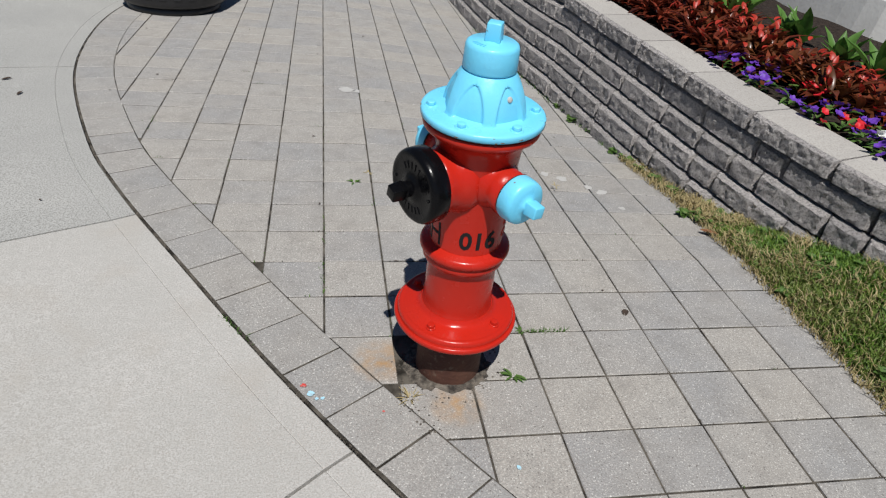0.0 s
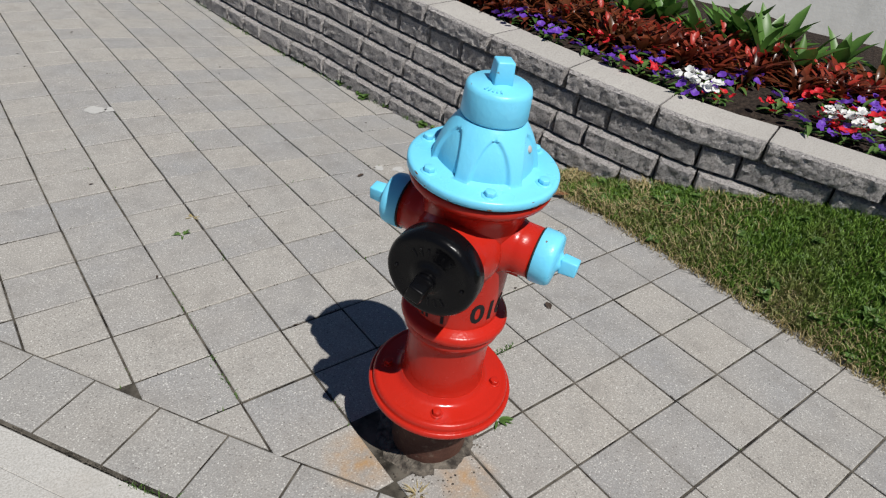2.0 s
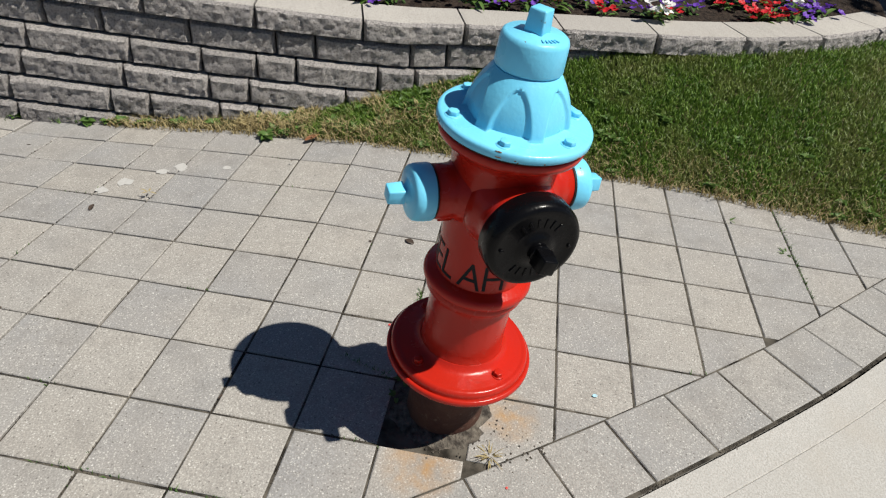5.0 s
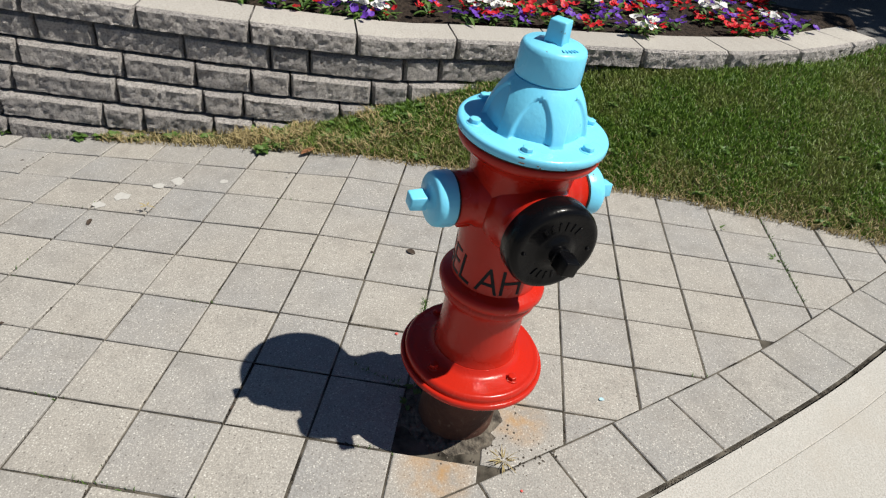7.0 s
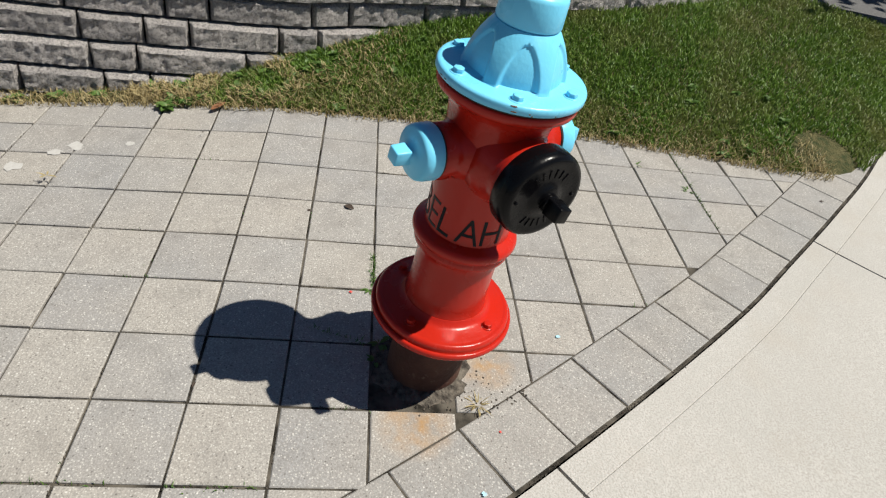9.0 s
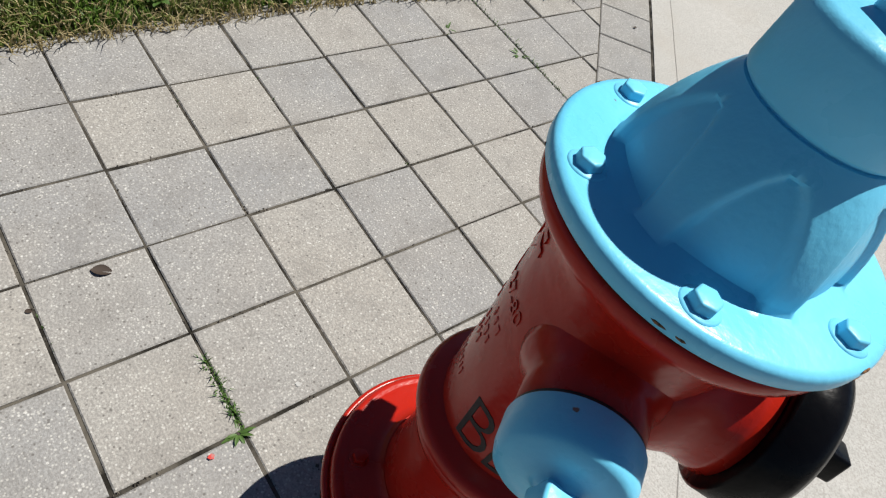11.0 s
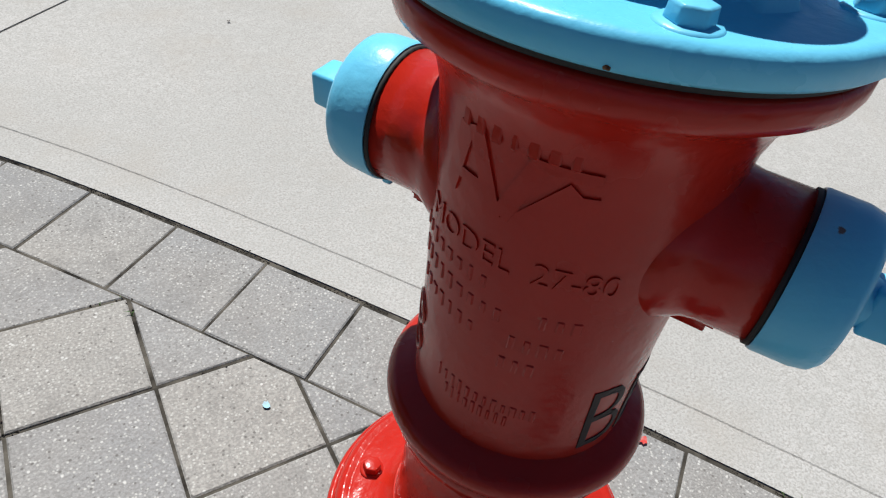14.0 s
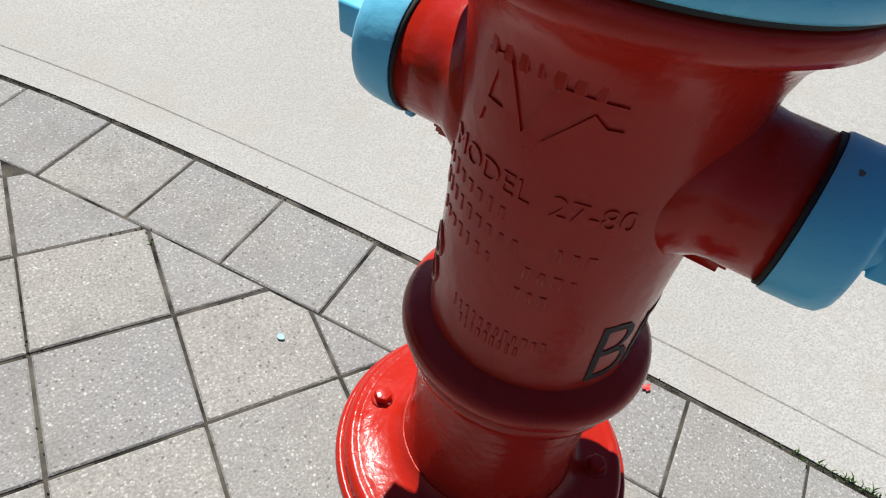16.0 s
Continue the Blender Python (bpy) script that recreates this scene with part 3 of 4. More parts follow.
    for k in range(2):
        a = radians(90 + 180 * k)
        bm = revolve(bmesh.new(), [(0.0035, 0.170), (0.0035, 0.1745), (0.002, 0.1755)], 10)
        part("stud", bm, M["black"], pc, at=pose(0.0 + 0.062 * math.cos(a), 0.062 * math.sin(a), 0))

    # marks on the barrel: text bent round it
    def radius_at(h):
        return float(np.interp(h, [q[1] for q in barrel], [q[0] for q in barrel]))

    def wrap(name, words, size, angle, h, depth, material, label, tilt=0.0, bold=0.0, parent=body, lift=0.0, aspect=1.0):
        cu = bpy.data.curves.new("words", "FONT")
        cu.body, cu.size, cu.align_x, cu.align_y = words, size, "CENTER", "CENTER"
        cu.extrude, cu.offset, cu.resolution_u = depth, bold, 3
        tmp = new("words", cu)
        me = bpy.data.meshes.new_from_object(tmp.evaluated_get(bpy.context.evaluated_depsgraph_get()))
        bpy.data.objects.remove(tmp)
        bm = bmesh.new()
        bm.from_mesh(me)
        bmesh.ops.triangulate(bm, faces=bm.faces[:])
        bmesh.ops.subdivide_edges(bm, edges=[e for e in bm.edges if e.calc_length() > size * 0.25], cuts=2)
        ct, st = math.cos(tilt), math.sin(tilt)
        for v in bm.verts:
            x, y, z = v.co.x * aspect, v.co.y, v.co.z
            x, y = x * ct - y * st, x * st + y * ct
            hh = h + y
            r = radius_at(hh) + z + lift
            a = angle + x / radius_at(hh)
            v.co = (r * math.cos(a), r * math.sin(a), hh)
        return part(name, bm, material, parent, label, smooth=False)

    wrap("number", "016", 0.066, radians(-84), 0.498, 0.0006, M["marker"], "black stencilled number 016", bold=0.0016, aspect=0.92, lift=0.0003)
    for ch, dg, hh, tl in (("B", 90, 0.497, 0.05), ("E", 115, 0.494, -0.02), ("L", 137, 0.492, -0.08), ("A", 171, 0.490, -0.04), ("H", 201, 0.492, 0.05), ("1", -148, 0.497, 0.05)):
        wrap("marker_letter", ch, {"1": 0.055, "B": 0.098, "E": 0.094}.get(ch, 0.088), radians(dg), hh, 0.0005, M["marker"] if dg > 125 or dg < 0 else M["marker_worn"], "hand-lettered black mark", tl,
             -0.0012 if ch in "BE" else -0.0004, aspect=0.82, lift=0.0003)
    # the cast back: a maker's emblem as plain shapes, then rows of raised words
    for dg, wd, ht, hh, tl in ((0, 0.011, 0.046, 0.685, -0.26), (13, 0.011, 0.052, 0.686, 0.36), (7, 0.018, 0.007, 0.676, 0.0), (27, 0.011, 0.046, 0.686, -0.40), (40, 0.034, 0.007, 0.705, 0.0), (37, 0.010, 0.036, 0.683, -0.7), (45, 0.022, 0.007, 0.690, 0.1)):
        bm = bmesh.new()
        bmesh.ops.create_grid(bm, x_segments=6, y_segments=6, size=0.5)
        ret = bmesh.ops.extrude_face_region(bm, geom=bm.faces[:])
        up = {v for v in ret["geom"] if isinstance(v, bmesh.types.BMVert)}
        for v in bm.verts:
            x, y = v.co.x * wd, v.co.y * ht
            x, y = x * math.cos(tl) - y * math.sin(tl), x * math.sin(tl) + y * math.cos(tl)
            r = radius_at(hh + y) + (0.0013 if v in up else -0.002)
            a = radians(dg) + x / 0.093
            v.co = (r * math.cos(a), r * math.sin(a), hh + y)
        bmesh.ops.recalc_face_normals(bm, faces=bm.faces)
        part("raised_emblem", bm, M["red"], body, smooth=False)
    for words, size, dg, hh, sp in (("MODEL  27-80", 0.0225, 26, 0.634, 1.0),):
        wrap("raised_word", words, size, radians(dg), hh, 0.0010, M["red"], "", aspect=sp)
    for dg, hh in ((-26, 0.527), (-27, 0.497)):
        bm = bmesh.new()
        for k in range(24):
            b = 2 * math.pi * k / 24
            for rr, lift in ((0.011, 0.0002), (0.012, 0.0018), (0.0135, 0.0018), (0.0145, 0.0002)):
                a, h2 = radians(dg) + rr * math.cos(b) / 0.0885, hh + rr * math.sin(b)
                q = radius_at(h2) + lift
                bm.verts.new((q * math.cos(a), q * math.sin(a), h2))
        bm.verts.ensure_lookup_table()
        for k in range(24):
            k2 = (k + 1) % 24
            for j in range(3):
                bm.faces.new((bm.verts[4 * k + j], bm.verts[4 * k + j + 1], bm.verts[4 * k2 + j + 1], bm.verts[4 * k2 + j]))
        bmesh.ops.recalc_face_normals(bm, faces=bm.faces)
        part("raised_ring", bm, M["red"], body)
    # words too worn to read: short raised bars
    rnd = random.Random(5)
    for hh, a0, a1, st in ((0.713, 3, 43, 6.5), (0.612, -26, 26, 6.5), (0.592, -24, 30, 6.5), (0.598, 46, 60, 6.5), (0.570, -22, 22, 6.5), (0.574, 36, 56, 6.5), (0.553, 34, 52, 6.0), (0.508, 4, 54, 4.5), (0.496, 10, 46, 4.0)):
        a = a0
        while a < a1:
            w = rnd.uniform(0.4, 0.7) * st
            bm = bmesh.new()
            bmesh.ops.create_cube(bm, size=1, matrix=pose((radius_at(hh)) * math.cos(radians(a)), radius_at(hh) * math.sin(radians(a)), hh, 0, 0, a + 90)
                                  @ Matrix.Diagonal((radians(w) * 0.09, 0.0020, rnd.uniform(0.009, 0.013), 1)))
            bmesh.ops.bevel(bm, geom=bm.edges[:], offset=0.001, segments=1, affect="EDGES")
            part("raised_mark", bm, M["red"], body, smooth=False)
            a += st
    return root


HYDRANT = hydrant()


# ---- retaining wall ----
wall_ob = tagged(new("retaining_wall"), "curved grey split-face stone garden wall with smooth caps", "retaining wall", kind="structure")


def rough_block(bm, pts_front, pts_back, z0, z1, seed, amp=0.012, rows=3, smooth_top=False):
    """A stone between a front and a back line, its front face hewn."""
    n = len(pts_front)
    grid = []
    for j in range(rows + 1):
        v = j / rows
        line = []
        for i, (x, y) in enumerate(pts_front):
            bx, by = pts_back[i]
            k = math.hypot(bx - x, by - y)
            u = i / (n - 1)
            edge = min(min(u, 1 - u) * (n - 1) / 1.0, min(v, 1 - v) * rows, 1.0)
            zz = z0 + (z1 - z0) * v
            lump = 0.7 * noise.noise((x * 22 + seed, y * 22, zz * 26)) + 0.9 * noise.noise((x * 62 + seed, y * 62, zz * 70)) + 0.7 * noise.noise((x * 130, y * 130 + seed, zz * 140))
            d = -amp * 0.4 * edge + amp * (1 - edge) * 1.25 + amp * 0.46 * lump * (0.15 + edge)
            line.append(bm.verts.new((x + (bx - x) / k * d, y + (by - y) / k * d, z0 + (z1 - z0) * v + 0.002 * noise.noise((x * 40, y * 40, seed)))))
        grid.append(line)
    back = [[bm.verts.new((x, y, z)) for x, y in pts_back] for z in (z0, z1)]
    for a, b in zip(grid, grid[1:]):
        for i in range(n - 1):
            bm.faces.new((a[i], a[i + 1], b[i + 1], b[i]))
    for i in range(n - 1):
        bm.faces.new((grid[-1][i], grid[-1][i + 1], back[1][i + 1], back[1][i])).material_index = 7
        bm.faces.new((back[0][i], back[0][i + 1], grid[0][i + 1], grid[0][i]))
        bm.faces.new((back[1][i], back[1][i + 1], back[0][i + 1], back[0][i]))
    for i in (0, n - 1):
        bm.faces.new([g[i] for g in grid] + [back[1][i], back[0][i]])
    bmesh.ops.recalc_face_normals(bm, faces=bm.faces)
    return bm


ROW_H = 0.103
rnd = random.Random(11)
s_step = WALL.near(1.08, 2.95)


def wall_stone(name, s0, s1, base, high, front, depth, mat, amp, seed, nseg):
    ss = np.linspace(s0 + 0.004, s1 - 0.004, nseg + 1)
    f = [WALL.at(s, front) for s in ss]
    b = [WALL.at(s, front + depth) for s in ss]
    bm = rough_block(bmesh.new(), f, b, base + 0.0025, base + high - 0.003, seed, amp, 9)
    for v in bm.verts:
        v.co.z += wall_rise(v.co.y)
    for fc in bm.faces:
        fc.material_index = 1 if name == "cap_stone" and fc.material_index != 7 else 0
    ob = part(name, bm, mat, wall_ob, smooth=True)
    return sharp(ob, 38)


for row in range(-1, 5):
    base = 0.285 - ROW_H * (row + 1) if row >= 0 else 0.285
    s = rnd.uniform(0, 0.2)
    end = WALL.s[-1] if row >= 0 else s_step - 0.05
    lim = {0: WALL.s[-1], 1: WALL.near(1.70, 0.15), 2: WALL.near(1.58, 0.5), 3: WALL.near(1.46, 0.85), 4: WALL.near(1.34, 1.4), -1: s_step - 0.05}[row]
    while s < lim:
        ln = rnd.choice((0.16, 0.22, 0.28, 0.34, 0.40))
        y = WALL.at(s)[1]
        wall_stone("stone_block", s, min(s + ln, WALL.s[-1]), base, ROW_H, -0.014 - 0.0265 * row + (0.01 if row < 0 else 0), 0.20, M["stone"], 0.013, rnd.uniform(0, 90), max(int(ln / 0.011), 8))
        s += ln
s = 0.05
while s < WALL.s[-1] - 0.1:
    ln = 0.43
    stepped = s + ln / 2 < s_step
    z0 = 0.285 + (ROW_H if stepped else 0)
    wall_stone("cap_stone", s, min(s + ln, WALL.s[-1]), z0, 0.094, -0.026 + (0.02 if stepped else 0), 0.225, (M["cap"], M["stone"]), 0.014, rnd.uniform(0, 90), 38)
    s += ln

# ---- garden bed ----
BACK = Line([(2.95, 8.0), (2.88, 5.0), (2.84, 2.67), (3.11, 2.05), (3.42, 1.55), (3.75, 0.9), (4.0, 0.1), (4.3, -0.7), (4.8, -1.5), (5.4, -2.2)])
bm = bmesh.new()
rows = []
for y in np.arange(-1.85, 8.0, 0.12):
    x0, x1 = WALL.x_at(max(y, -1.72)) + 0.19, min(BACK.x_at(y), 3.1 + 0.5 * max(y + 1.85, 0)) + 0.05 if y < 0.3 else BACK.x_at(y) + 0.05
    row = []
    for k in range(13):
        x = x0 + (x1 - x0) * k / 12
        z = 0.338 + wall_rise(y) + 0.05 * math.sin(math.pi * k / 12) + 0.03 * noise.noise((x * 3, y * 3, 1)) * (k > 0)
        row.append(bm.verts.new((x, y, z)))
    rows.append(row)
for r0, r1 in zip(rows, rows[1:]):
    for k in range(12):
        bm.faces.new((r0[k], r0[k + 1], r1[k + 1], r1[k]))
bmesh.ops.recalc_face_normals(bm, faces=bm.faces)
tagged(part("flower_bed_soil", bm, M["soil"]), "dark crumbly garden soil behind the stone wall", "soil", kind="structure")

# low cast wall behind the bed
bm = bmesh.new()
rows = []
for s in list(np.arange(0.1, BACK.s[-1], 0.15)):
    y = BACK.at(s)[1]
    top = 0.70
    rows.append([bm.verts.new((*BACK.at(s, o), z)) for o, z in ((0.0, 0.1), (0.02, 0.30), (0.10, top - 0.012), (0.115, top), (0.44, top), (0.45, top - 0.01), (0.45, 0.1))])
for r0, r1 in zip(rows, rows[1:]):
    for k in range(5):
        bm.faces.new((r0[k], r0[k + 1], r1[k + 1], r1[k]))
    bm.faces.new((r0[5], r0[6], r1[6], r1[5]))
bmesh.ops.recalc_face_normals(bm, faces=bm.faces)
tagged(part("planter_wall", bm, M["cast"], smooth=False), "low smooth light-grey cast concrete planter wall", "wall", kind="structure")
bm = bmesh.new()
rows = []
for s in list(np.arange(0.1, BACK.s[-1], 0.15)):
    rows.append([bm.verts.new((*BACK.at(s, o), 0.62 + 0.04 * noise.noise((s * 4, o * 4, 0)) + 0.1 * max(o - 0.24, 0))) for o in (0.43, 0.6, 0.9, 1.6, 2.6)])
for r0, r1 in zip(rows, rows[1:]):
    for k in range(4):
        bm.faces.new((r0[k], r0[k + 1], r1[k + 1], r1[k]))
bmesh.ops.recalc_face_normals(bm, faces=bm.faces)
tagged(part("mulch_bed", bm, M["mulch"]), "dry tan bark mulch behind the planter wall", "mulch", kind="structure")


def leaf(verts, faces, base, way, side, up, length, width, bend, segs=4, mats=None, mat=0, fold=0.25):
    """One pointed leaf: a curved, folded blade."""
    i0 = len(verts)
    for k in range(segs + 1):
        u = k / segs
        w = width * math.sin(math.pi * min(0.08 + 0.92 * u, 0.995)) ** 0.75
        p = base + way * (length * u) + up * (-bend * length * u * u)
        verts.extend((p - side * w / 2 + up * w * fold, p, p + side * w / 2 + up * w * fold))
    for k in range(segs):
        a = i0 + 3 * k
        faces.append((a, a + 1, a + 4, a + 3))
        faces.append((a + 1, a + 2, a + 5, a + 4))
        if mats is not None:
            mats.extend((mat, mat))


def plant(name, kind, seed):
    """One bedding plant at the origin: leaves and blooms as parts."""
    r = random.Random(seed)
    root = new(name)
    V, F = [], []

    def tuft(n, l0, l1, w, rise, bend, spread):
        for _ in range(n):
            a = r.uniform(0, 2 * math.pi)
            e = r.uniform(*rise)
            d = Vector((math.cos(a), math.sin(a), 0))
            way = (d * math.cos(e) + Vector((0, 0, math.sin(e)))).normalized()
            side = Vector((-d.y, d.x, 0))
            up = side.cross(way) * -1
            if up.z < 0:
                up = -up
            base = Vector((d.x * r.uniform(0, spread), d.y * r.uniform(0, spread), r.uniform(0.0, 0.05)))
            leaf(V, F, base, way, side, up, r.uniform(l0, l1), w * r.uniform(0.7, 1.2), bend)

    def blooms(n, spread, h, rad, mat, pname):
        for _ in range(n):
            bv, bf = [], []
            a, q = r.uniform(0, 2 * math.pi), spread * math.sqrt(r.random())
            c = Vector((q * math.cos(a), q * math.sin(a), h * r.uniform(0.75, 1.15)))
            nrm = Vector((r.uniform(-0.7, 0.5), r.uniform(-0.7, 0.4), 1)).normalized()
            u = nrm.orthogonal().normalized()
            w = nrm.cross(u)
            N = 15
            bv.append(c - nrm * rad * 0.35)
            for ring, (rr, lift) in enumerate(((0.45, 0.0), (1.0, 0.12))):
                for k in range(N):
                    b = 2 * math.pi * k / N
                    q2 = rad * rr * (1 + 0.07 * math.cos(5 * b)) * r.uniform(0.92, 1.05)
                    bv.append(c + (u * math.cos(b) + w * math.sin(b)) * q2 + nrm * rad * (lift + (0.10 * math.cos(10 * b) + r.uniform(-0.16, 0.16)) * ring))
            for k in range(N):
                k2 = (k + 1) % N
                bf.append((0, 1 + k, 1 + k2))
                bf.append((1 + k, 1 + N + k, 1 + N + k2, 1 + k2))
            part(pname, data_mesh(bv, bf, mat, True), None, root)

    if kind == "canna":
        for _ in range(12):
            V.clear(), F.clear()
            tuft(1, 0.13, 0.25, 0.066, (0.75, 1.5), 0.28, 0.03)
            part("leaf", data_mesh(list(V), list(F), M["canna"], True), None, root)
    elif kind == "bronze":
        tuft(54, 0.05, 0.12, 0.028, (0.15, 1.35), 0.55, 0.06)
        tagged(part("leaves", data_mesh(V, F, M["bronze"], True), None, root), kind="stuff")
        V, F = [], []
        if r.random() < 0.6:
            for v in (1,):
                tuft(r.randint(2, 4), 0.025, 0.045, 0.024, (0.8, 1.4), 0.4, 0.07)
            for k, v in enumerate(V):
                V[k] = v + Vector((0, 0, 0.07))
            part("bright_leaves", data_mesh(V, F, M["bronze_bright"], True), None, root)
    else:
        tuft(13, 0.035, 0.07, 0.024, (0.1, 0.9), 0.5, 0.035)
        tagged(part("leaves", data_mesh(V, F, M["weed"], True), None, root), kind="stuff")
        if kind == "white":
            blooms(r.randint(12, 16), 0.07, 0.085, 0.019, M["petunia_white"], "bloom")
        else:
            blooms(r.randint(7, 10), 0.09, 0.062, 0.0185, M["petunia_" + kind], "bloom")
    return root


rnd = random.Random(21)
kinds = {}
TAGS = {"canna": ("tall_leaf_plant", "broad-leaved green bedding plant behind the red foliage", "plant", "green plants at the back of the bed"),
        "bronze": ("bronze_begonia", "bedding plant with glossy dark bronze-red leaves", "plant", "bronze-leaved plants in the bed"),
        "red": ("petunia", "low petunia with red blooms on dark soil", "flower", "petunias along the wall"),
        "purple": ("petunia", "low petunia with purple blooms on dark soil", "flower", "petunias along the wall"),
        "white": ("petunia", "low petunia with white blooms on dark soil", "flower", "petunias along the wall")}


def set_plant(kind, x, y, scale=1.0, dz=0.0):
    v = rnd.randint(0, 3)
    z = 0.348 + wall_rise(y) + dz
    mtx = pose(x, y, z, 0, 0, rnd.uniform(0, 360))
    if (kind, v) not in kinds:
        nm, lb, cat, grp = TAGS[kind]
        kinds[kind, v] = tagged(plant(nm, kind, 100 + v + 10 * len(kinds)), lb, cat, grp)
        kinds[kind, v].scale = (1, 1, 1)
        kinds[kind, v].matrix_basis = mtx
    else:
        o = copy_thing(kinds[kind, v], mtx)
        o.scale = (scale * rnd.uniform(0.85, 1.15),) * 3


for y in np.arange(-1.45, 5.2, 0.135):
    x0 = WALL.x_at(y) + 0.26
    full = min(max((y - 0.35) / 1.0, 0), 1)
    reach = float(np.interp(y, [0.2, 0.6, 1.23, 1.8], [0.75, 0.50, 0.25, 0.13]))
    # petunias in front, bronze foliage, then green leaves
    strip = reach
    k = 0.0
    while k < strip + 0.05:
        if rnd.random() < 0.84 and y < 1.75:
            pick = rnd.random()
            red = 0.5 if y < 0.6 else 0.22
            kind = "red" if pick < red else "purple"
            set_plant(kind, x0 + k + rnd.uniform(-0.04, 0.04), y + rnd.uniform(-0.05, 0.05))
        k += 0.15
    if y > -0.8:
        k = strip + 0.05
        far = 0.44 + 0.10 * full
        while k < strip + far:
            set_plant("bronze", x0 + k - 0.06 + rnd.uniform(-0.04, 0.04), y + rnd.uniform(-0.05, 0.05), 1.1)
            k += 0.125
        for q in (-0.03, 0.10):
            if rnd.random() < 0.46 and y > -0.25:
                set_plant("canna", x0 + strip + far + q + rnd.uniform(-0.05, 0.05), y + rnd.uniform(-0.06, 0.06), 1.0)

for x, y in ((1.78, 0.76), (1.80, 0.68), (2.08, 0.22), (2.10, 0.14), (2.46, -0.34), (2.08, -0.54), (2.60, -0.98), (2.62, -1.30)):
    set_plant("white", x, y, 0.95, 0.015)

# ---- lawn ----
bm = bmesh.new()
rows = []
for y in np.arange(-3.3, 5.0, 0.07):
    x0, x1 = lawn_edge(y), (WALL.x_at(y) + 0.03 if y > -1.7 else max(2.64 + 0.3 * (y + 1.85), lawn_edge(y) + 0.05))
    rows.append([bm.verts.new((x0 + (x1 - x0) * k / 16, y, lawn_height(x0 + (x1 - x0) * k / 16, y) - (0.02 if k == 0 else 0))) for k in range(17)])
for r0, r1 in zip(rows, rows[1:]):
    for k in range(16):
        bm.faces.new((r0[k], r0[k + 1], r1[k + 1], r1[k]))
bmesh.ops.recalc_face_normals(bm, faces=bm.faces)
tagged(part("ground", bm, M["turf"]), "mown lawn sloping up to the stone wall", "lawn", kind="structure")


def blades(name, n, spot, l0, l1, w, material, lab, seed, lean=0.5):
    r = random.Random(seed)
    V, F = [], []
    for _ in range(n):
        q = spot(r)
        if q is None:
            continue
        x, y, z, k = q
        a, ln = r.uniform(0, 6.283), r.uniform(l0, l1) * k
        tip = lean * ln * r.uniform(0.3, 1.4)
        ca, sa = math.cos(a), math.sin(a)
        b = a + r.uniform(-1, 1) + 1.57
        wx, wy = math.cos(b) * w / 2, math.sin(b) * w / 2
        i = len(V)
        V += [(x - wx, y - wy, z - 0.004), (x + wx, y + wy, z - 0.004), (x + ca * tip * 0.35 + wx * 0.8, y + sa * tip * 0.35 + wy * 0.8, z + ln * 0.6),
              (x + ca * tip * 0.35 - wx * 0.8, y + sa * tip * 0.35 - wy * 0.8, z + ln * 0.6), (x + ca * tip, y + sa * tip, z + ln * 0.95)]
        F += [(i, i + 1, i + 2, i + 3), (i + 3, i + 2, i + 4)]
    return tagged(part(name, data_mesh(V, F, material), None), lab, "grass", kind="stuff")


def lawn_spot(r):
    y = r.uniform(-2.9, 1.05)
    if y > 0.55 and r.random() < (y - 0.5) * 1.6:
        return None
    x0, x1 = lawn_edge(y), (WALL.x_at(y) if y > -1.7 else max(2.64 + 0.3 * (y + 1.85), lawn_edge(y) + 0.05))
    x = x0 + (x1 - x0) * r.random() ** 1.1
    if noise.noise((x * 9, y * 9, 4)) < -0.9 + 0.7 * r.random() * (x - x0 < 0.25):
        return None
    if r.random() > 0.35 + (x - x0) / 0.12:
        return None
    if math.hypot(x - 1.16, y + 1.72) < 0.16:
        return None
    return x, y, lawn_height(x, y), 1.0


blades("lawn_grass", 105000, lawn_spot, 0.010, 0.034, 0.0048, M["grass"], "short mown green lawn grass", 3, 0.7)


def edge_spot(r):
    y = r.uniform(-1.7, 1.7)
    x = lawn_edge(y) + abs(r.gauss(0.0, 0.10)) - 0.03
    if x > WALL.x_at(y) - 0.02:
        return None
    return x, y, lawn_height(x, y), 1.0


blades("dry_grass", 6500, edge_spot, 0.012, 0.038, 0.0034, M["straw"], "dry straw-coloured grass along the paving edge", 4, 1.3)


def strip_spot(r):
    y = r.uniform(0.5, 4.2)
    x = WALL.x_at(y) - r.uniform(0.08, 0.15)
    return (x, y, lawn_height(x, y), 1.0) if noise.noise((x * 4, y * 4, 9)) > 0.0 else None


blades("wall_foot_grass", 900, strip_spot, 0.010, 0.026, 0.004, M["weed"], "patchy green growth along the foot of the wall", 6, 1.2)


def thin_spot(r):
    y = r.uniform(0.1, 1.15)
    x0, x1 = lawn_edge(y), WALL.x_at(y) - 0.05
    x = x0 + (x1 - x0) * r.random() ** 0.8
    if x1 < x0 or noise.noise((x * 7, y * 7, 3)) < -0.05 or r.random() > (y + 0.1) / 0.8:
        return None
    return x, y, lawn_height(x, y) + 0.008, 1.0


blades("thin_dry_grass", 5200, thin_spot, 0.014, 0.04, 0.005, M["straw"], "sun-bleached thin grass where the lawn meets the wall", 8, 1.2)

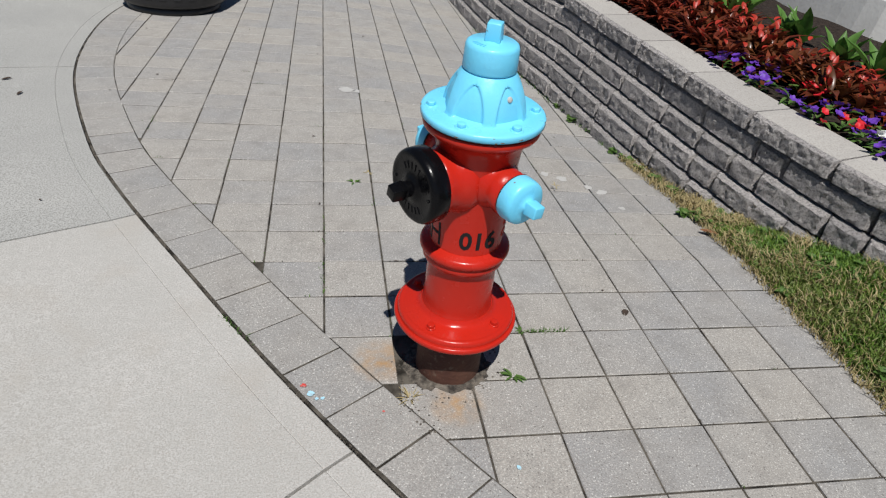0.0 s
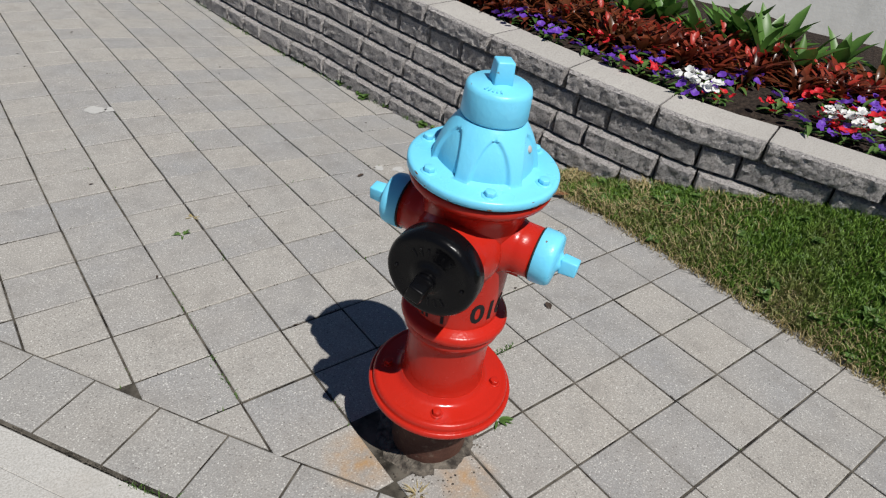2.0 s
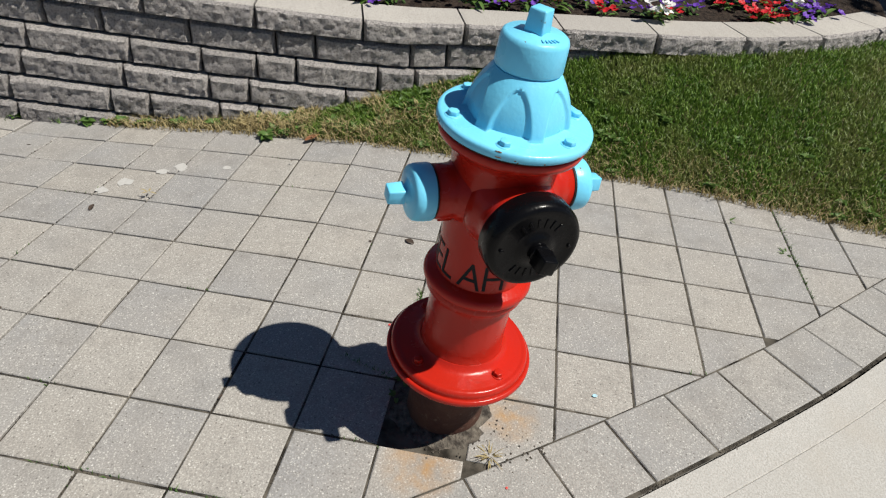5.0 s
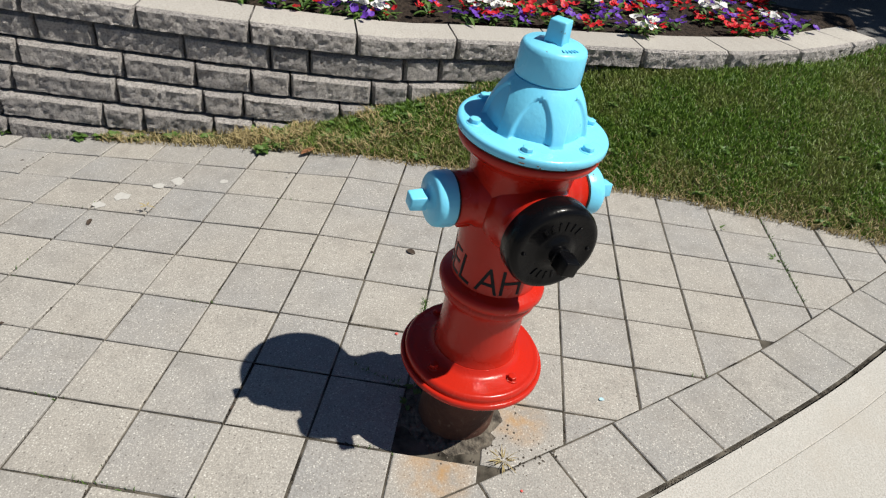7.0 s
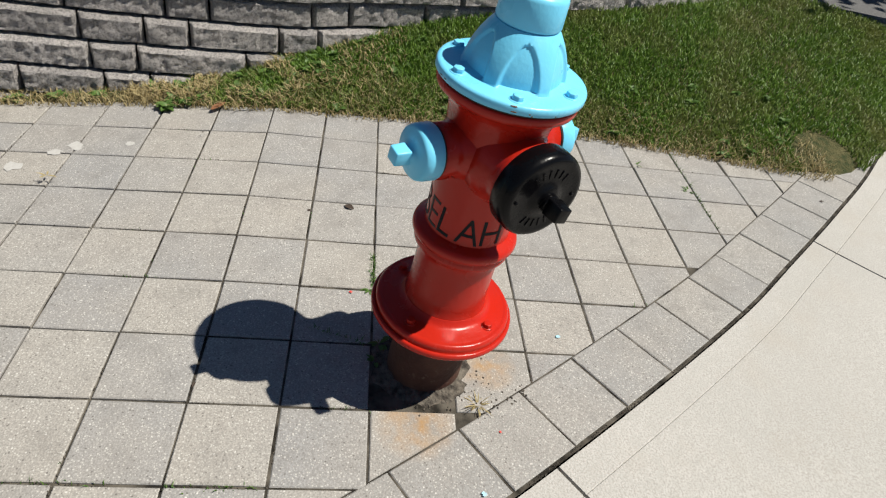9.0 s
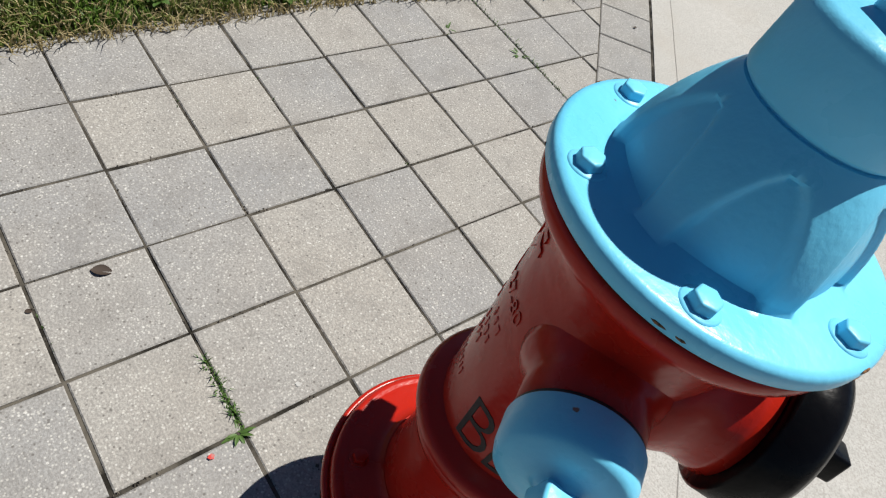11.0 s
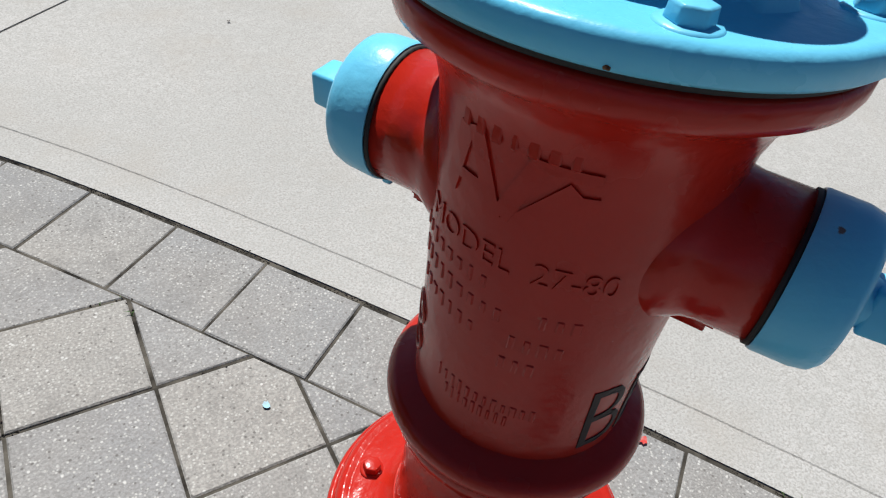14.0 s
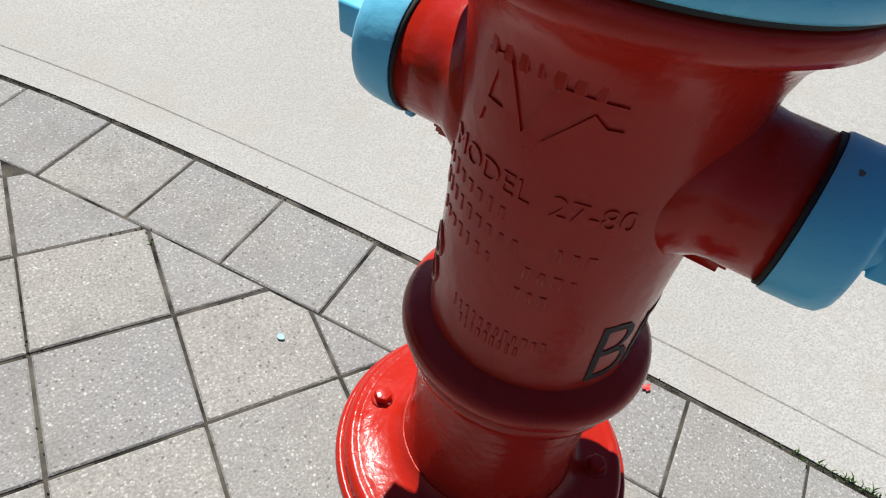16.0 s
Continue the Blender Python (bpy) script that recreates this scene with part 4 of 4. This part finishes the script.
# ---- bin, shrubs and tree at the margins ----
def round_bin():
    root = tagged(new("litter_bin"), "round black metal litter bin on the paving", "bin")
    root.matrix_basis = pose(-1.50, 4.08, 0)
    part("base_ring", revolve(bmesh.new(), [(0.30, 0.0), (0.325, 0.0), (0.33, 0.02), (0.315, 0.06)], 48), M["bin"], root)
    body = part("body", revolve(bmesh.new(), [(0.30, 0.055), (0.36, 0.06), (0.375, 0.09), (0.40, 0.75), (0.41, 0.80), (0.39, 0.82), (0.33, 0.82)], 48), M["bin"], root)
    for k in range(24):
        bm = bmesh.new()
        bmesh.ops.create_cube(bm, size=1, matrix=pose(0.389, 0, 0.42, 0, 2, 0) @ Matrix.Diagonal((0.012, 0.05, 0.6, 1)))
        bmesh.ops.bevel(bm, geom=bm.edges[:], offset=0.003, segments=1, affect="EDGES")
        part("slat", bm, M["bin"], body, at=pose(0, 0, 0, 0, 0, 15 * k), smooth=False)
    return root


round_bin()


def shrub(name, x, y, z, rad, n, mat, lab, seed, high=1.0):
    r = random.Random(seed)
    root = tagged(new(name), lab, "shrub")
    root.matrix_basis = pose(x, y, z)
    for k in range(5):
        a = r.uniform(0, 6.28)
        bm = bmesh.new()
        bmesh.ops.create_cone(bm, cap_ends=True, segments=7, radius1=0.018, radius2=0.006, depth=rad * high * 1.1,
                              matrix=pose(0.1 * math.cos(a), 0.1 * math.sin(a), rad * high * 0.5, 12 * math.sin(a), 12 * math.cos(a), 0))
        part("stem", bm, M["bark"], root)
    V, F = [], []
    for _ in range(n):
        d = Vector((r.gauss(0, 1), r.gauss(0, 1), r.gauss(0, 1))).normalized()
        q = rad * r.uniform(0.35, 1.0) * (1 + 0.35 * noise.noise(d * 2 + Vector((seed, 0, 0))))
        p = Vector((d.x * q, d.y * q, rad * high + d.z * q * high))
        if p.z < 0.02:
            continue
        way = (d + Vector((r.uniform(-1, 1), r.uniform(-1, 1), r.uniform(-0.3, 0.8)))).normalized()
        side = way.orthogonal().normalized()
        leaf(V, F, p, way, side, side.cross(way), r.uniform(0.05, 0.09), 0.035, 0.3, 2)
    part("foliage", data_mesh(V, F, mat), None, root)
    return root


shrub("shrub", 4.1, -2.1, 0.25, 0.5, 1500, M["hedge"], "dense dark green shrub in shade past the lawn", 3)
shrub("shrub", 4.3, -3.1, 0.25, 0.6, 1700, M["hedge"], "dense dark green shrub in shade past the lawn", 5)
shrub("shrub", 4.9, 1.9, 0.66, 0.33, 700, M["hedge"], "small dark shrub growing in dry mulch", 8, 0.7)
shrub("shrub", 4.3, 3.4, 0.66, 0.28, 600, M["bronze"], "small dark red shrub growing in dry mulch", 9, 0.7)

# shaded path past the lawn's end
bm = bmesh.new()
rows = []
for u in np.linspace(0, 1, 12):
    y = -3.2 + 1.75 * u
    x = 2.62 + 0.3 * (y + 1.85) + (0.18 if y > -1.8 else 0)
    rows.append([bm.verts.new((x + o, y, 0.315 + 0.02 * (o > 0))) for o in (0.0, 0.7, 1.6)])
for r0, r1 in zip(rows, rows[1:]):
    for k in range(2):
        bm.faces.new((r0[k], r1[k], r1[k + 1], r0[k + 1]))
bmesh.ops.recalc_face_normals(bm, faces=bm.faces)
tagged(part("garden_path", bm, M["asphalt"]), "narrow dark asphalt garden path in tree shade", "path", kind="structure")


# out of view, added so its crown casts shade over the path
def tree(x, y):
    r = random.Random(17)
    root = tagged(new("tree"), "unseen leafy tree added to shade the path past the lawn", "tree")
    root.matrix_basis = pose(x, y, 0.2)
    trunk = part("trunk", revolve(bmesh.new(), [(0.19, 0.0), (0.14, 0.12), (0.12, 0.8), (0.10, 1.8), (0.06, 2.9), (0.02, 3.6)], 14), M["bark"], root)
    for k in range(9):
        bm = bmesh.new()
        bmesh.ops.create_cone(bm, cap_ends=True, segments=8, radius1=0.045, radius2=0.012, depth=1.5, matrix=pose(0, 0, 0.75))
        part("limb", bm, M["bark"], root, at=pose(0, 0, 1.5 + 0.2 * k, 0, 48 + 3 * k % 20, 137 * k))
    V, F = [], []
    for k in range(80):
        d = Vector((r.gauss(0, 1), r.gauss(0, 1), r.gauss(0, 0.7))).normalized() * r.uniform(0.5, 1.45)
        c = Vector((d.x, d.y, 3.0 + d.z * 0.8))
        for _ in range(85):
            p = c + Vector((r.gauss(0, 0.2), r.gauss(0, 0.2), r.gauss(0, 0.16)))
            way = Vector((r.uniform(-1, 1), r.uniform(-1, 1), r.uniform(-0.8, 0.4))).normalized()
            side = way.orthogonal().normalized()
            leaf(V, F, p, way, side, side.cross(way), r.uniform(0.09, 0.15), 0.075, 0.25, 2)
    part("crown", data_mesh(V, F, M["hedge"]), None, root)


tree(3.95, -4.0)


# ---- small things on the ground ----
def rosette(name, x, y, n, l0, l1, w, mat, lab, seed, z=0.002, cat="weed", rise=(0.1, 0.7)):
    r = random.Random(seed)
    root = tagged(new(name), lab, cat)
    root.matrix_basis = pose(x, y, z)
    for k in range(n):
        V, F = [], []
        a, e = r.uniform(0, 6.28), r.uniform(*rise)
        d = Vector((math.cos(a), math.sin(a), 0))
        way = (d * math.cos(e) + Vector((0, 0, math.sin(e)))).normalized()
        side = Vector((-d.y, d.x, 0))
        up = side.cross(way)
        up = up if up.z > 0 else -up
        leaf(V, F, Vector((d.x * 0.003, d.y * 0.003, 0)), way, side, up, r.uniform(l0, l1), w * r.uniform(0.7, 1.2), 0.35, 3)
        part("leaf", data_mesh(V, F, mat, True), None, root)
    return root


rosette("weed", 0.125, 0.013, 15, 0.02, 0.046, 0.009, M["weed"], "small spiky green weed in a paving joint", 2)
rosette("weed", 0.20, 0.208, 12, 0.012, 0.03, 0.006, M["weed"], "small green weed in a paving joint", 3)
rosette("weed", -0.272, 1.200, 12, 0.02, 0.04, 0.008, M["weed"], "flat green weed in a paving joint", 12)
rosette("weed", -0.207, 1.288, 9, 0.015, 0.03, 0.006, M["straw"], "dry weed in a paving joint", 13)
rosette("weed", 0.86, -0.98, 10, 0.015, 0.04, 0.006, M["weed"], "small weed in a paving joint", 14)
rosette("weed", 1.02, -0.82, 10, 0.015, 0.035, 0.006, M["weed"], "small weed in a paving joint", 15)
rosette("weed", 0.62, 1.2, 7, 0.01, 0.03, 0.005, M["straw"], "dry weed in a paving joint", 16)
rosette("dry_tuft", -0.175, -0.055, 40, 0.012, 0.045, 0.003, M["straw"], "dry straw tuft beside the hydrant base", 17, 0.0, rise=(0.2, 1.2))
for k in range(5):
    rosette("weed", -0.06 + 0.03 * math.cos(k * 2.1) + 0.02 * k, 0.17 + 0.02 * math.sin(k * 1.7), 7, 0.012, 0.032, 0.010, M["weed"], "dark weed leaves beside the hydrant base", 30 + k)
rnd = random.Random(40)
for k in range(52):
    y = rnd.uniform(0.35, 1.0) if k < 34 else rnd.uniform(1.0, 2.6)
    x = WALL.x_at(y) - rnd.uniform(0.10, 0.30 if y < 1 else 0.15)
    rosette("clover", x, y, 14, 0.018, 0.038, 0.03, M["weed"], "low broad-leaved clover by the wall foot", 60 + k, lawn_height(x, y) + 0.006, rise=(0.2, 1.0))
for k in range(34):
    y = rnd.uniform(-1.6, 0.5)
    x = lawn_edge(y) + rnd.uniform(0.0, 0.45)
    rosette("clover", x, y, 12, 0.015, 0.032, 0.024, M["weed"], "low broad-leaved clover in the lawn", 160 + k, lawn_height(x, y) + 0.01, rise=(0.2, 1.0))


def moss(x0, y0, x1, y1, n, seed, name="joint_moss"):
    r = random.Random(seed)

    def spot(q):
        u = q.random()
        return x0 + (x1 - x0) * u + q.gauss(0, 0.004), y0 + (y1 - y0) * u + q.gauss(0, 0.004), 0.0, 1.0
    return blades(name, n, spot, 0.004, 0.016, 0.003, M["weed"], "fine green growth in a paving joint", seed, 1.0)


moss(0.212, 0.200, 0.345, 0.202, 170, 71)
moss(0.0, 0.215, 0.05, 0.36, 40, 72)
moss(0.62, -1.0, 1.15, -1.005, 120, 73)
moss(-0.60, 0.18, -0.70, 0.32, 60, 74)
moss(-0.41, 0.60, -0.40, 0.42, 40, 75)


def dead_leaf(name, x, y, ln, w, turn, mat, lab, z=0.004, curl=0.3):
    V, F = [], []
    leaf(V, F, Vector((-ln / 2, 0, 0)), Vector((1, 0, 0)), Vector((0, 1, 0)), Vector((0, 0, 1)), ln, w, -curl * 0.3, 5, fold=curl)
    tagged(part(name, data_mesh(V, F, mat, True), None, at=pose(x, y, z, 0, 0, turn)), lab, "leaf")


dead_leaf("dead_leaf", 0.576, 0.285, 0.034, 0.022, 60, M["dead_leaf"], "small dark dead leaf on the pavers")
dead_leaf("dead_leaf", 1.16, 0.80, 0.07, 0.028, -35, M["tan_leaf"], "curled brown dead leaf at the lawn edge", 0.003, 0.25)
dead_leaf("dead_leaf", -1.175, -0.39, 0.055, 0.016, 20, M["dead_leaf"], "long dark dead leaf on the concrete")
dead_leaf("dead_leaf", 0.515, 1.345, 0.034, 0.016, 10, M["dead_leaf"], "small dark dead leaf on the pavers", ground_z(0.515, 1.345) + 0.006)
dead_leaf("dead_leaf", -2.0, 2.3, 0.05, 0.018, 40, M["dead_leaf"], "small dark dead leaf on the concrete")
dead_leaf("dead_leaf", -1.87, 2.1, 0.045, 0.016, 80, M["dead_leaf"], "small dark dead leaf on the concrete")
rnd = random.Random(51)
for k in range(26):
    x, y = rnd.uniform(-2.2, 1.0), rnd.uniform(-1.6, 3.6)
    if math.hypot(x - BASE[0], y - BASE[1]) < 0.2:
        continue
    dead_leaf("debris", x, y, rnd.uniform(0.008, 0.02), rnd.uniform(0.005, 0.011), rnd.uniform(0, 360), M["dead_leaf"], "tiny dark scrap on the ground", 0.006)


def spot_mark(name, x, y, rad, mat, lab, seed):
    r = random.Random(seed)
    bm = bmesh.new()
    vs = [bm.verts.new((rad * r.uniform(0.55, 1.1) * math.cos(2 * math.pi * k / 14), rad * r.uniform(0.55, 1.1) * math.sin(2 * math.pi * k / 14), 0)) for k in range(14)]
    bm.faces.new(vs)
    tagged(part(name, bm, mat, at=pose(x, y, ground_z(x, y) + 0.0066)), lab, "stain")


for k, (x, y, rad, mat, lab) in enumerate(((-0.435, -0.025, 0.011, "blue_spot", "pale blue paint drips on a paver"), (-0.405, -0.045, 0.007, "blue_spot", "pale blue paint drips on a paver"), (-0.455, 0.005, 0.009, "red_spot", "small red paint drop on a paver"),
                                           (-0.25, -0.10, 0.004, "red_spot", "small red paint drop on a paver"), (0.185, 0.26, 0.006, "red_spot", "small red paint drop on a paver"), (0.23, 0.085, 0.006, "white_spot", "pale paint drop on a paver"),
                                           (-0.27, 2.35, 0.05, "white_spot", "chalky white smear on the pavers"), (-0.21, 2.33, 0.035, "white_spot", "chalky white smear on the pavers"), (0.06, -0.30, 0.008, "blue_spot", "pale blue paint drip on a paver"), (-0.42, -0.045, 0.006, "blue_spot", "pale blue paint drips on a paver"), (0.88, 1.04, 0.016, "white_spot", "chalky white smear on the pavers"), (0.85, 1.20, 0.03, "white_spot", "chalky white smear on the pavers"), (0.80, 1.25, 0.025, "white_spot", "chalky white smear on the pavers"), (0.70, 1.34, 0.032, "white_spot", "chalky white smear on the pavers"), (0.63, 1.38, 0.026, "white_spot", "chalky white smear on the pavers"))):
    spot_mark("paint_spot", x, y, rad, M[mat], lab, k)

# crumbled mortar and dirt round the riser
bm = bmesh.new()
for ring, (rr, zz) in enumerate(((0.085, 0.012), (0.105, 0.008), (0.13, 0.0), (0.155, -0.008))):
    for k in range(40):
        a = 2 * math.pi * k / 40
        q = rr * (1 + 0.18 * noise.noise((math.cos(a) * 2, math.sin(a) * 2, 5)) * ring / 2)
        bm.verts.new((q * math.cos(a), q * math.sin(a), zz + 0.006 * noise.noise((math.cos(a) * 9 * rr * 10, math.sin(a) * 9 * rr * 10, ring))))
bm.verts.ensure_lookup_table()
for ring in range(3):
    for k in range(40):
        k2 = (k + 1) % 40
        bm.faces.new((bm.verts[ring * 40 + k], bm.verts[ring * 40 + k2], bm.verts[ring * 40 + 40 + k2], bm.verts[ring * 40 + 40 + k]))
bmesh.ops.recalc_face_normals(bm, faces=bm.faces)
tagged(part("dirt_collar", bm, M["dirt"], at=pose(*BASE, 0)), "crumbled dirt and mortar round the hydrant riser", "dirt", kind="stuff")

r = random.Random(88)
V, F = [], []
for k in range(260):
    a, q = r.uniform(-3.6, 0.4), r.uniform(0.088, 0.16)
    x, y = (BASE[0] + q * math.cos(a), BASE[1] + q * math.sin(a)) if k < 150 else (-0.20 + 0.10 * r.random() + r.gauss(0, 0.012), -0.05 - 0.13 * r.random())
    d = r.uniform(0.0015, 0.0055)
    i = len(V)
    z = 0.001 + d * 0.5
    V += [(x - d, y, z), (x, y - d * r.uniform(0.6, 1), z), (x + d, y, z), (x, y + d * r.uniform(0.6, 1), z), (x, y, z + d * 0.7), (x, y, z - d)]
    F += [(i, i + 1, i + 4), (i + 1, i + 2, i + 4), (i + 2, i + 3, i + 4), (i + 3, i, i + 4), (i + 1, i, i + 5), (i + 2, i + 1, i + 5), (i + 3, i + 2, i + 5), (i, i + 3, i + 5)]
tagged(part("crumbs", data_mesh(V, F, M["dirt"]), None), "loose mortar crumbs and grit beside the hydrant", "grit", kind="stuff")

# grit and fine growth caught in the paving joints
def joint_spot(r):
    k = r.uniform(-1.6, 3.0)
    if r.random() < 0.5:
        x, y = round(r.uniform(-1.4, 1.2) / S) * S, k
    else:
        x, y = r.uniform(-1.4, 1.2), round(k / S) * S
    if KERB.side(x, y) < COURSE or x > lawn_edge(y) or math.hypot(x - BASE[0], y - BASE[1]) < 0.2:
        return None
    if noise.noise((x * 6, y * 6, 2.0)) < 0.12:
        return None
    return x + r.gauss(0, 0.0035), y + r.gauss(0, 0.0035), ground_z(x, y) + 0.003, 1.0


r9 = random.Random(91)
V, F = [], []
for _ in range(9000):
    q = joint_spot(r9)
    if q is None:
        continue
    c, e, a = Vector(q[:3]), r9.uniform(0.001, 0.0034), r9.uniform(0, 6.28)
    i = len(V)
    V += [c + Vector((e * math.cos(a + w), e * math.sin(a + w), -0.002)) for w in (0, 1.7, 3.1, 4.6)] + [c + Vector((0, 0, e * 0.7))]
    F += [(i, i + 1, i + 4), (i + 1, i + 2, i + 4), (i + 2, i + 3, i + 4), (i + 3, i, i + 4)]
for _ in range(7000):
    u = r9.uniform(KERB.near(-1.7, 2.4), KERB.near(1.9, -2.6))
    wide = 0.35 + noise.noise((u * 9, 0.0, 4.0)) + 0.5 * noise.noise((u * 31, 0.0, 9.0))
    if wide < 0.25:
        continue
    x, y = KERB.at(u, r9.gauss(0.004, 0.0045 * wide))
    c, e, a = Vector((x, y, ground_z(x, y) + 0.001)), r9.uniform(0.001, 0.0032), r9.uniform(0, 6.28)
    i = len(V)
    V += [c + Vector((e * math.cos(a + w), e * math.sin(a + w), -0.002)) for w in (0, 1.7, 3.1, 4.6)] + [c + Vector((0, 0, e * 0.7))]
    F += [(i, i + 1, i + 4), (i + 1, i + 2, i + 4), (i + 2, i + 3, i + 4), (i + 3, i, i + 4)]
tagged(part("joint_grit", data_mesh(V, F, M["dirt"]), None), "dark grit caught in the paving joints", "grit", kind="stuff")


def growth_spot(r):
    q = joint_spot(r)
    return q if q and noise.noise((q[0] * 3, q[1] * 3, 7.0)) > 0.22 else None


blades("joint_growth", 5200, growth_spot, 0.003, 0.011, 0.0028, M["weed"], "sparse fine green growth in the paving joints", 93, 1.1)

# ---- paving ----
paving = tagged(new("floor"), "square grey and beige concrete pavers in a grid", "paving", kind="structure")
bm = bmesh.new()
rows = []
for s in np.arange(0, KERB.s[-1], 0.1):
    x, y = KERB.at(s, 0.0)
    row = [(x, y)] + [(x + (4.0 - x) * k / 16, y + (0.0 if y > -1 else 0.6) * k / 16) for k in range(1, 17)]
    rows.append([bm.verts.new((a, b, ground_z(a, b) + 0.0008 - 0.0042 * min(max((b - 0.4) / 0.6, 0.0), 1.0) * (a > -0.6))) for a, b in row])
for r0, r1 in zip(rows, rows[1:]):
    for k in range(16):
        bm.faces.new((r0[k], r0[k + 1], r1[k + 1], r1[k]))
bmesh.ops.recalc_face_normals(bm, faces=bm.faces)
part("bedding_sand", bm, M["sand"], paving)

rnd = random.Random(77)


def inside(x, y):
    return KERB.side(x, y) - COURSE - 0.003


def round_riser(poly):
    """Cuts the paver back where the riser's dirt hole lies."""
    def keep(x, y):
        return (x - BASE[0]) * 0.45 - (y - BASE[1]) * 0.9 - 0.075
    return clip(clip(poly, keep), lambda x, y: x + 0.118 - 0.1 * y + 0.008 * noise.noise((x * 40, y * 40, 0)))


far_bm = bmesh.new()
square = None
for j in range(-11, 40):
    for i in range(-11, 8):
        x0, y0 = i * S, j * S
        cx, cy = x0 + S / 2, y0 + S / 2
        if cx < KERB.at(KERB.near(cx, cy))[0] - 0.2 or cx > min(lawn_edge(cy) + 0.2, WALL.x_at(cy) + 0.1):
            continue
        poly = [(x0 + J, y0 + J), (x0 + S - J, y0 + J), (x0 + S - J, y0 + S - J), (x0 + J, y0 + S - J)]
        cut = clip(poly, inside)
        if len(cut) < 3 or area(cut) < 0.0012:
            continue
        whole = area(cut) > 0.98 * area(poly)
        if abs(cx - BASE[0]) < 0.13 and abs(cy - BASE[1]) < 0.13:
            if cy < 0:
                cut = round_riser(cut)
                whole = False
            elif cx < 0:
                continue
            if len(cut) < 3:
                continue
        dz, tx, ty = rnd.uniform(-0.0012, 0.0015), rnd.uniform(-0.35, 0.35), rnd.uniform(-0.35, 0.35)
        near = -1.7 < y0 < 2.3
        if not near:
            n0 = len(far_bm.verts)
            slab(far_bm, [np.array(q) for q in cut], -0.03, 0.004 + dz)
            far_bm.verts.ensure_lookup_table()
            for v in far_bm.verts[n0:]:
                v.co.z += ground_z(v.co.x, v.co.y)
            continue
        gx = (ground_z(cx + 0.1, cy) - ground_z(cx - 0.1, cy)) / 0.2
        gy = (ground_z(cx, cy + 0.1) - ground_z(cx, cy - 0.1)) / 0.2
        dz += ground_z(cx, cy)
        tx, ty = tx + math.degrees(gy), ty - math.degrees(gx)
        if whole:
            if square is None:
                square = mesh_of(slab(bmesh.new(), [np.array((a - cx, b - cy)) for a, b in poly], -0.04, 0.004), M["paver"], False)
            part("paver", square, None, paving, at=pose(cx + rnd.uniform(-0.0009, 0.0009), cy + rnd.uniform(-0.0009, 0.0009), dz, tx, ty, rnd.uniform(-0.35, 0.35)))
        else:
            bm = slab(bmesh.new(), [np.array((a - cx, b - cy)) for a, b in cut], -0.04, 0.004)
            part("paver", bm, M["paver"], paving, at=pose(cx, cy, dz, tx, ty, 0), smooth=False)
tagged(part("paver_field", far_bm, M["paver_far"], paving, smooth=False), "distant square concrete pavers", kind="stuff")

# border course along the kerb
s = 0.175
while s < KERB.s[-1] - 0.25:
    q = []
    for u in np.linspace(0.0024, 0.1976, 3):
        q.append(np.array(KERB.at(s + u, 0.0095)))
    for u in np.linspace(0.1976, 0.0024, 3):
        q.append(np.array(KERB.at(s + u, COURSE)))
    c = np.mean(q, axis=0)
    bm = slab(bmesh.new(), [a - c for a in q], -0.04, 0.003)
    part("border_paver", bm, M["border"], paving, at=pose(c[0], c[1], ground_z(c[0], c[1]) + rnd.uniform(-0.001, 0.002), rnd.uniform(-0.3, 0.3), rnd.uniform(-0.3, 0.3), 0), smooth=False)
    s += 0.2
s = 0.1
while s < FAR.s[-1] - 0.4:
    q = [np.array(FAR.at(s + u, o)) for u, o in ((0.003, -0.008), (0.195, -0.008), (0.195, -0.194), (0.003, -0.194))]
    c = np.mean(q, axis=0)
    bm = slab(bmesh.new(), [a - c for a in q], -0.06, 0.003)
    bmesh.ops.recalc_face_normals(bm, faces=bm.faces)
    part("paver", bm, M["border"], far_edge, at=pose(c[0], c[1], 0), smooth=False)
    s += 0.198
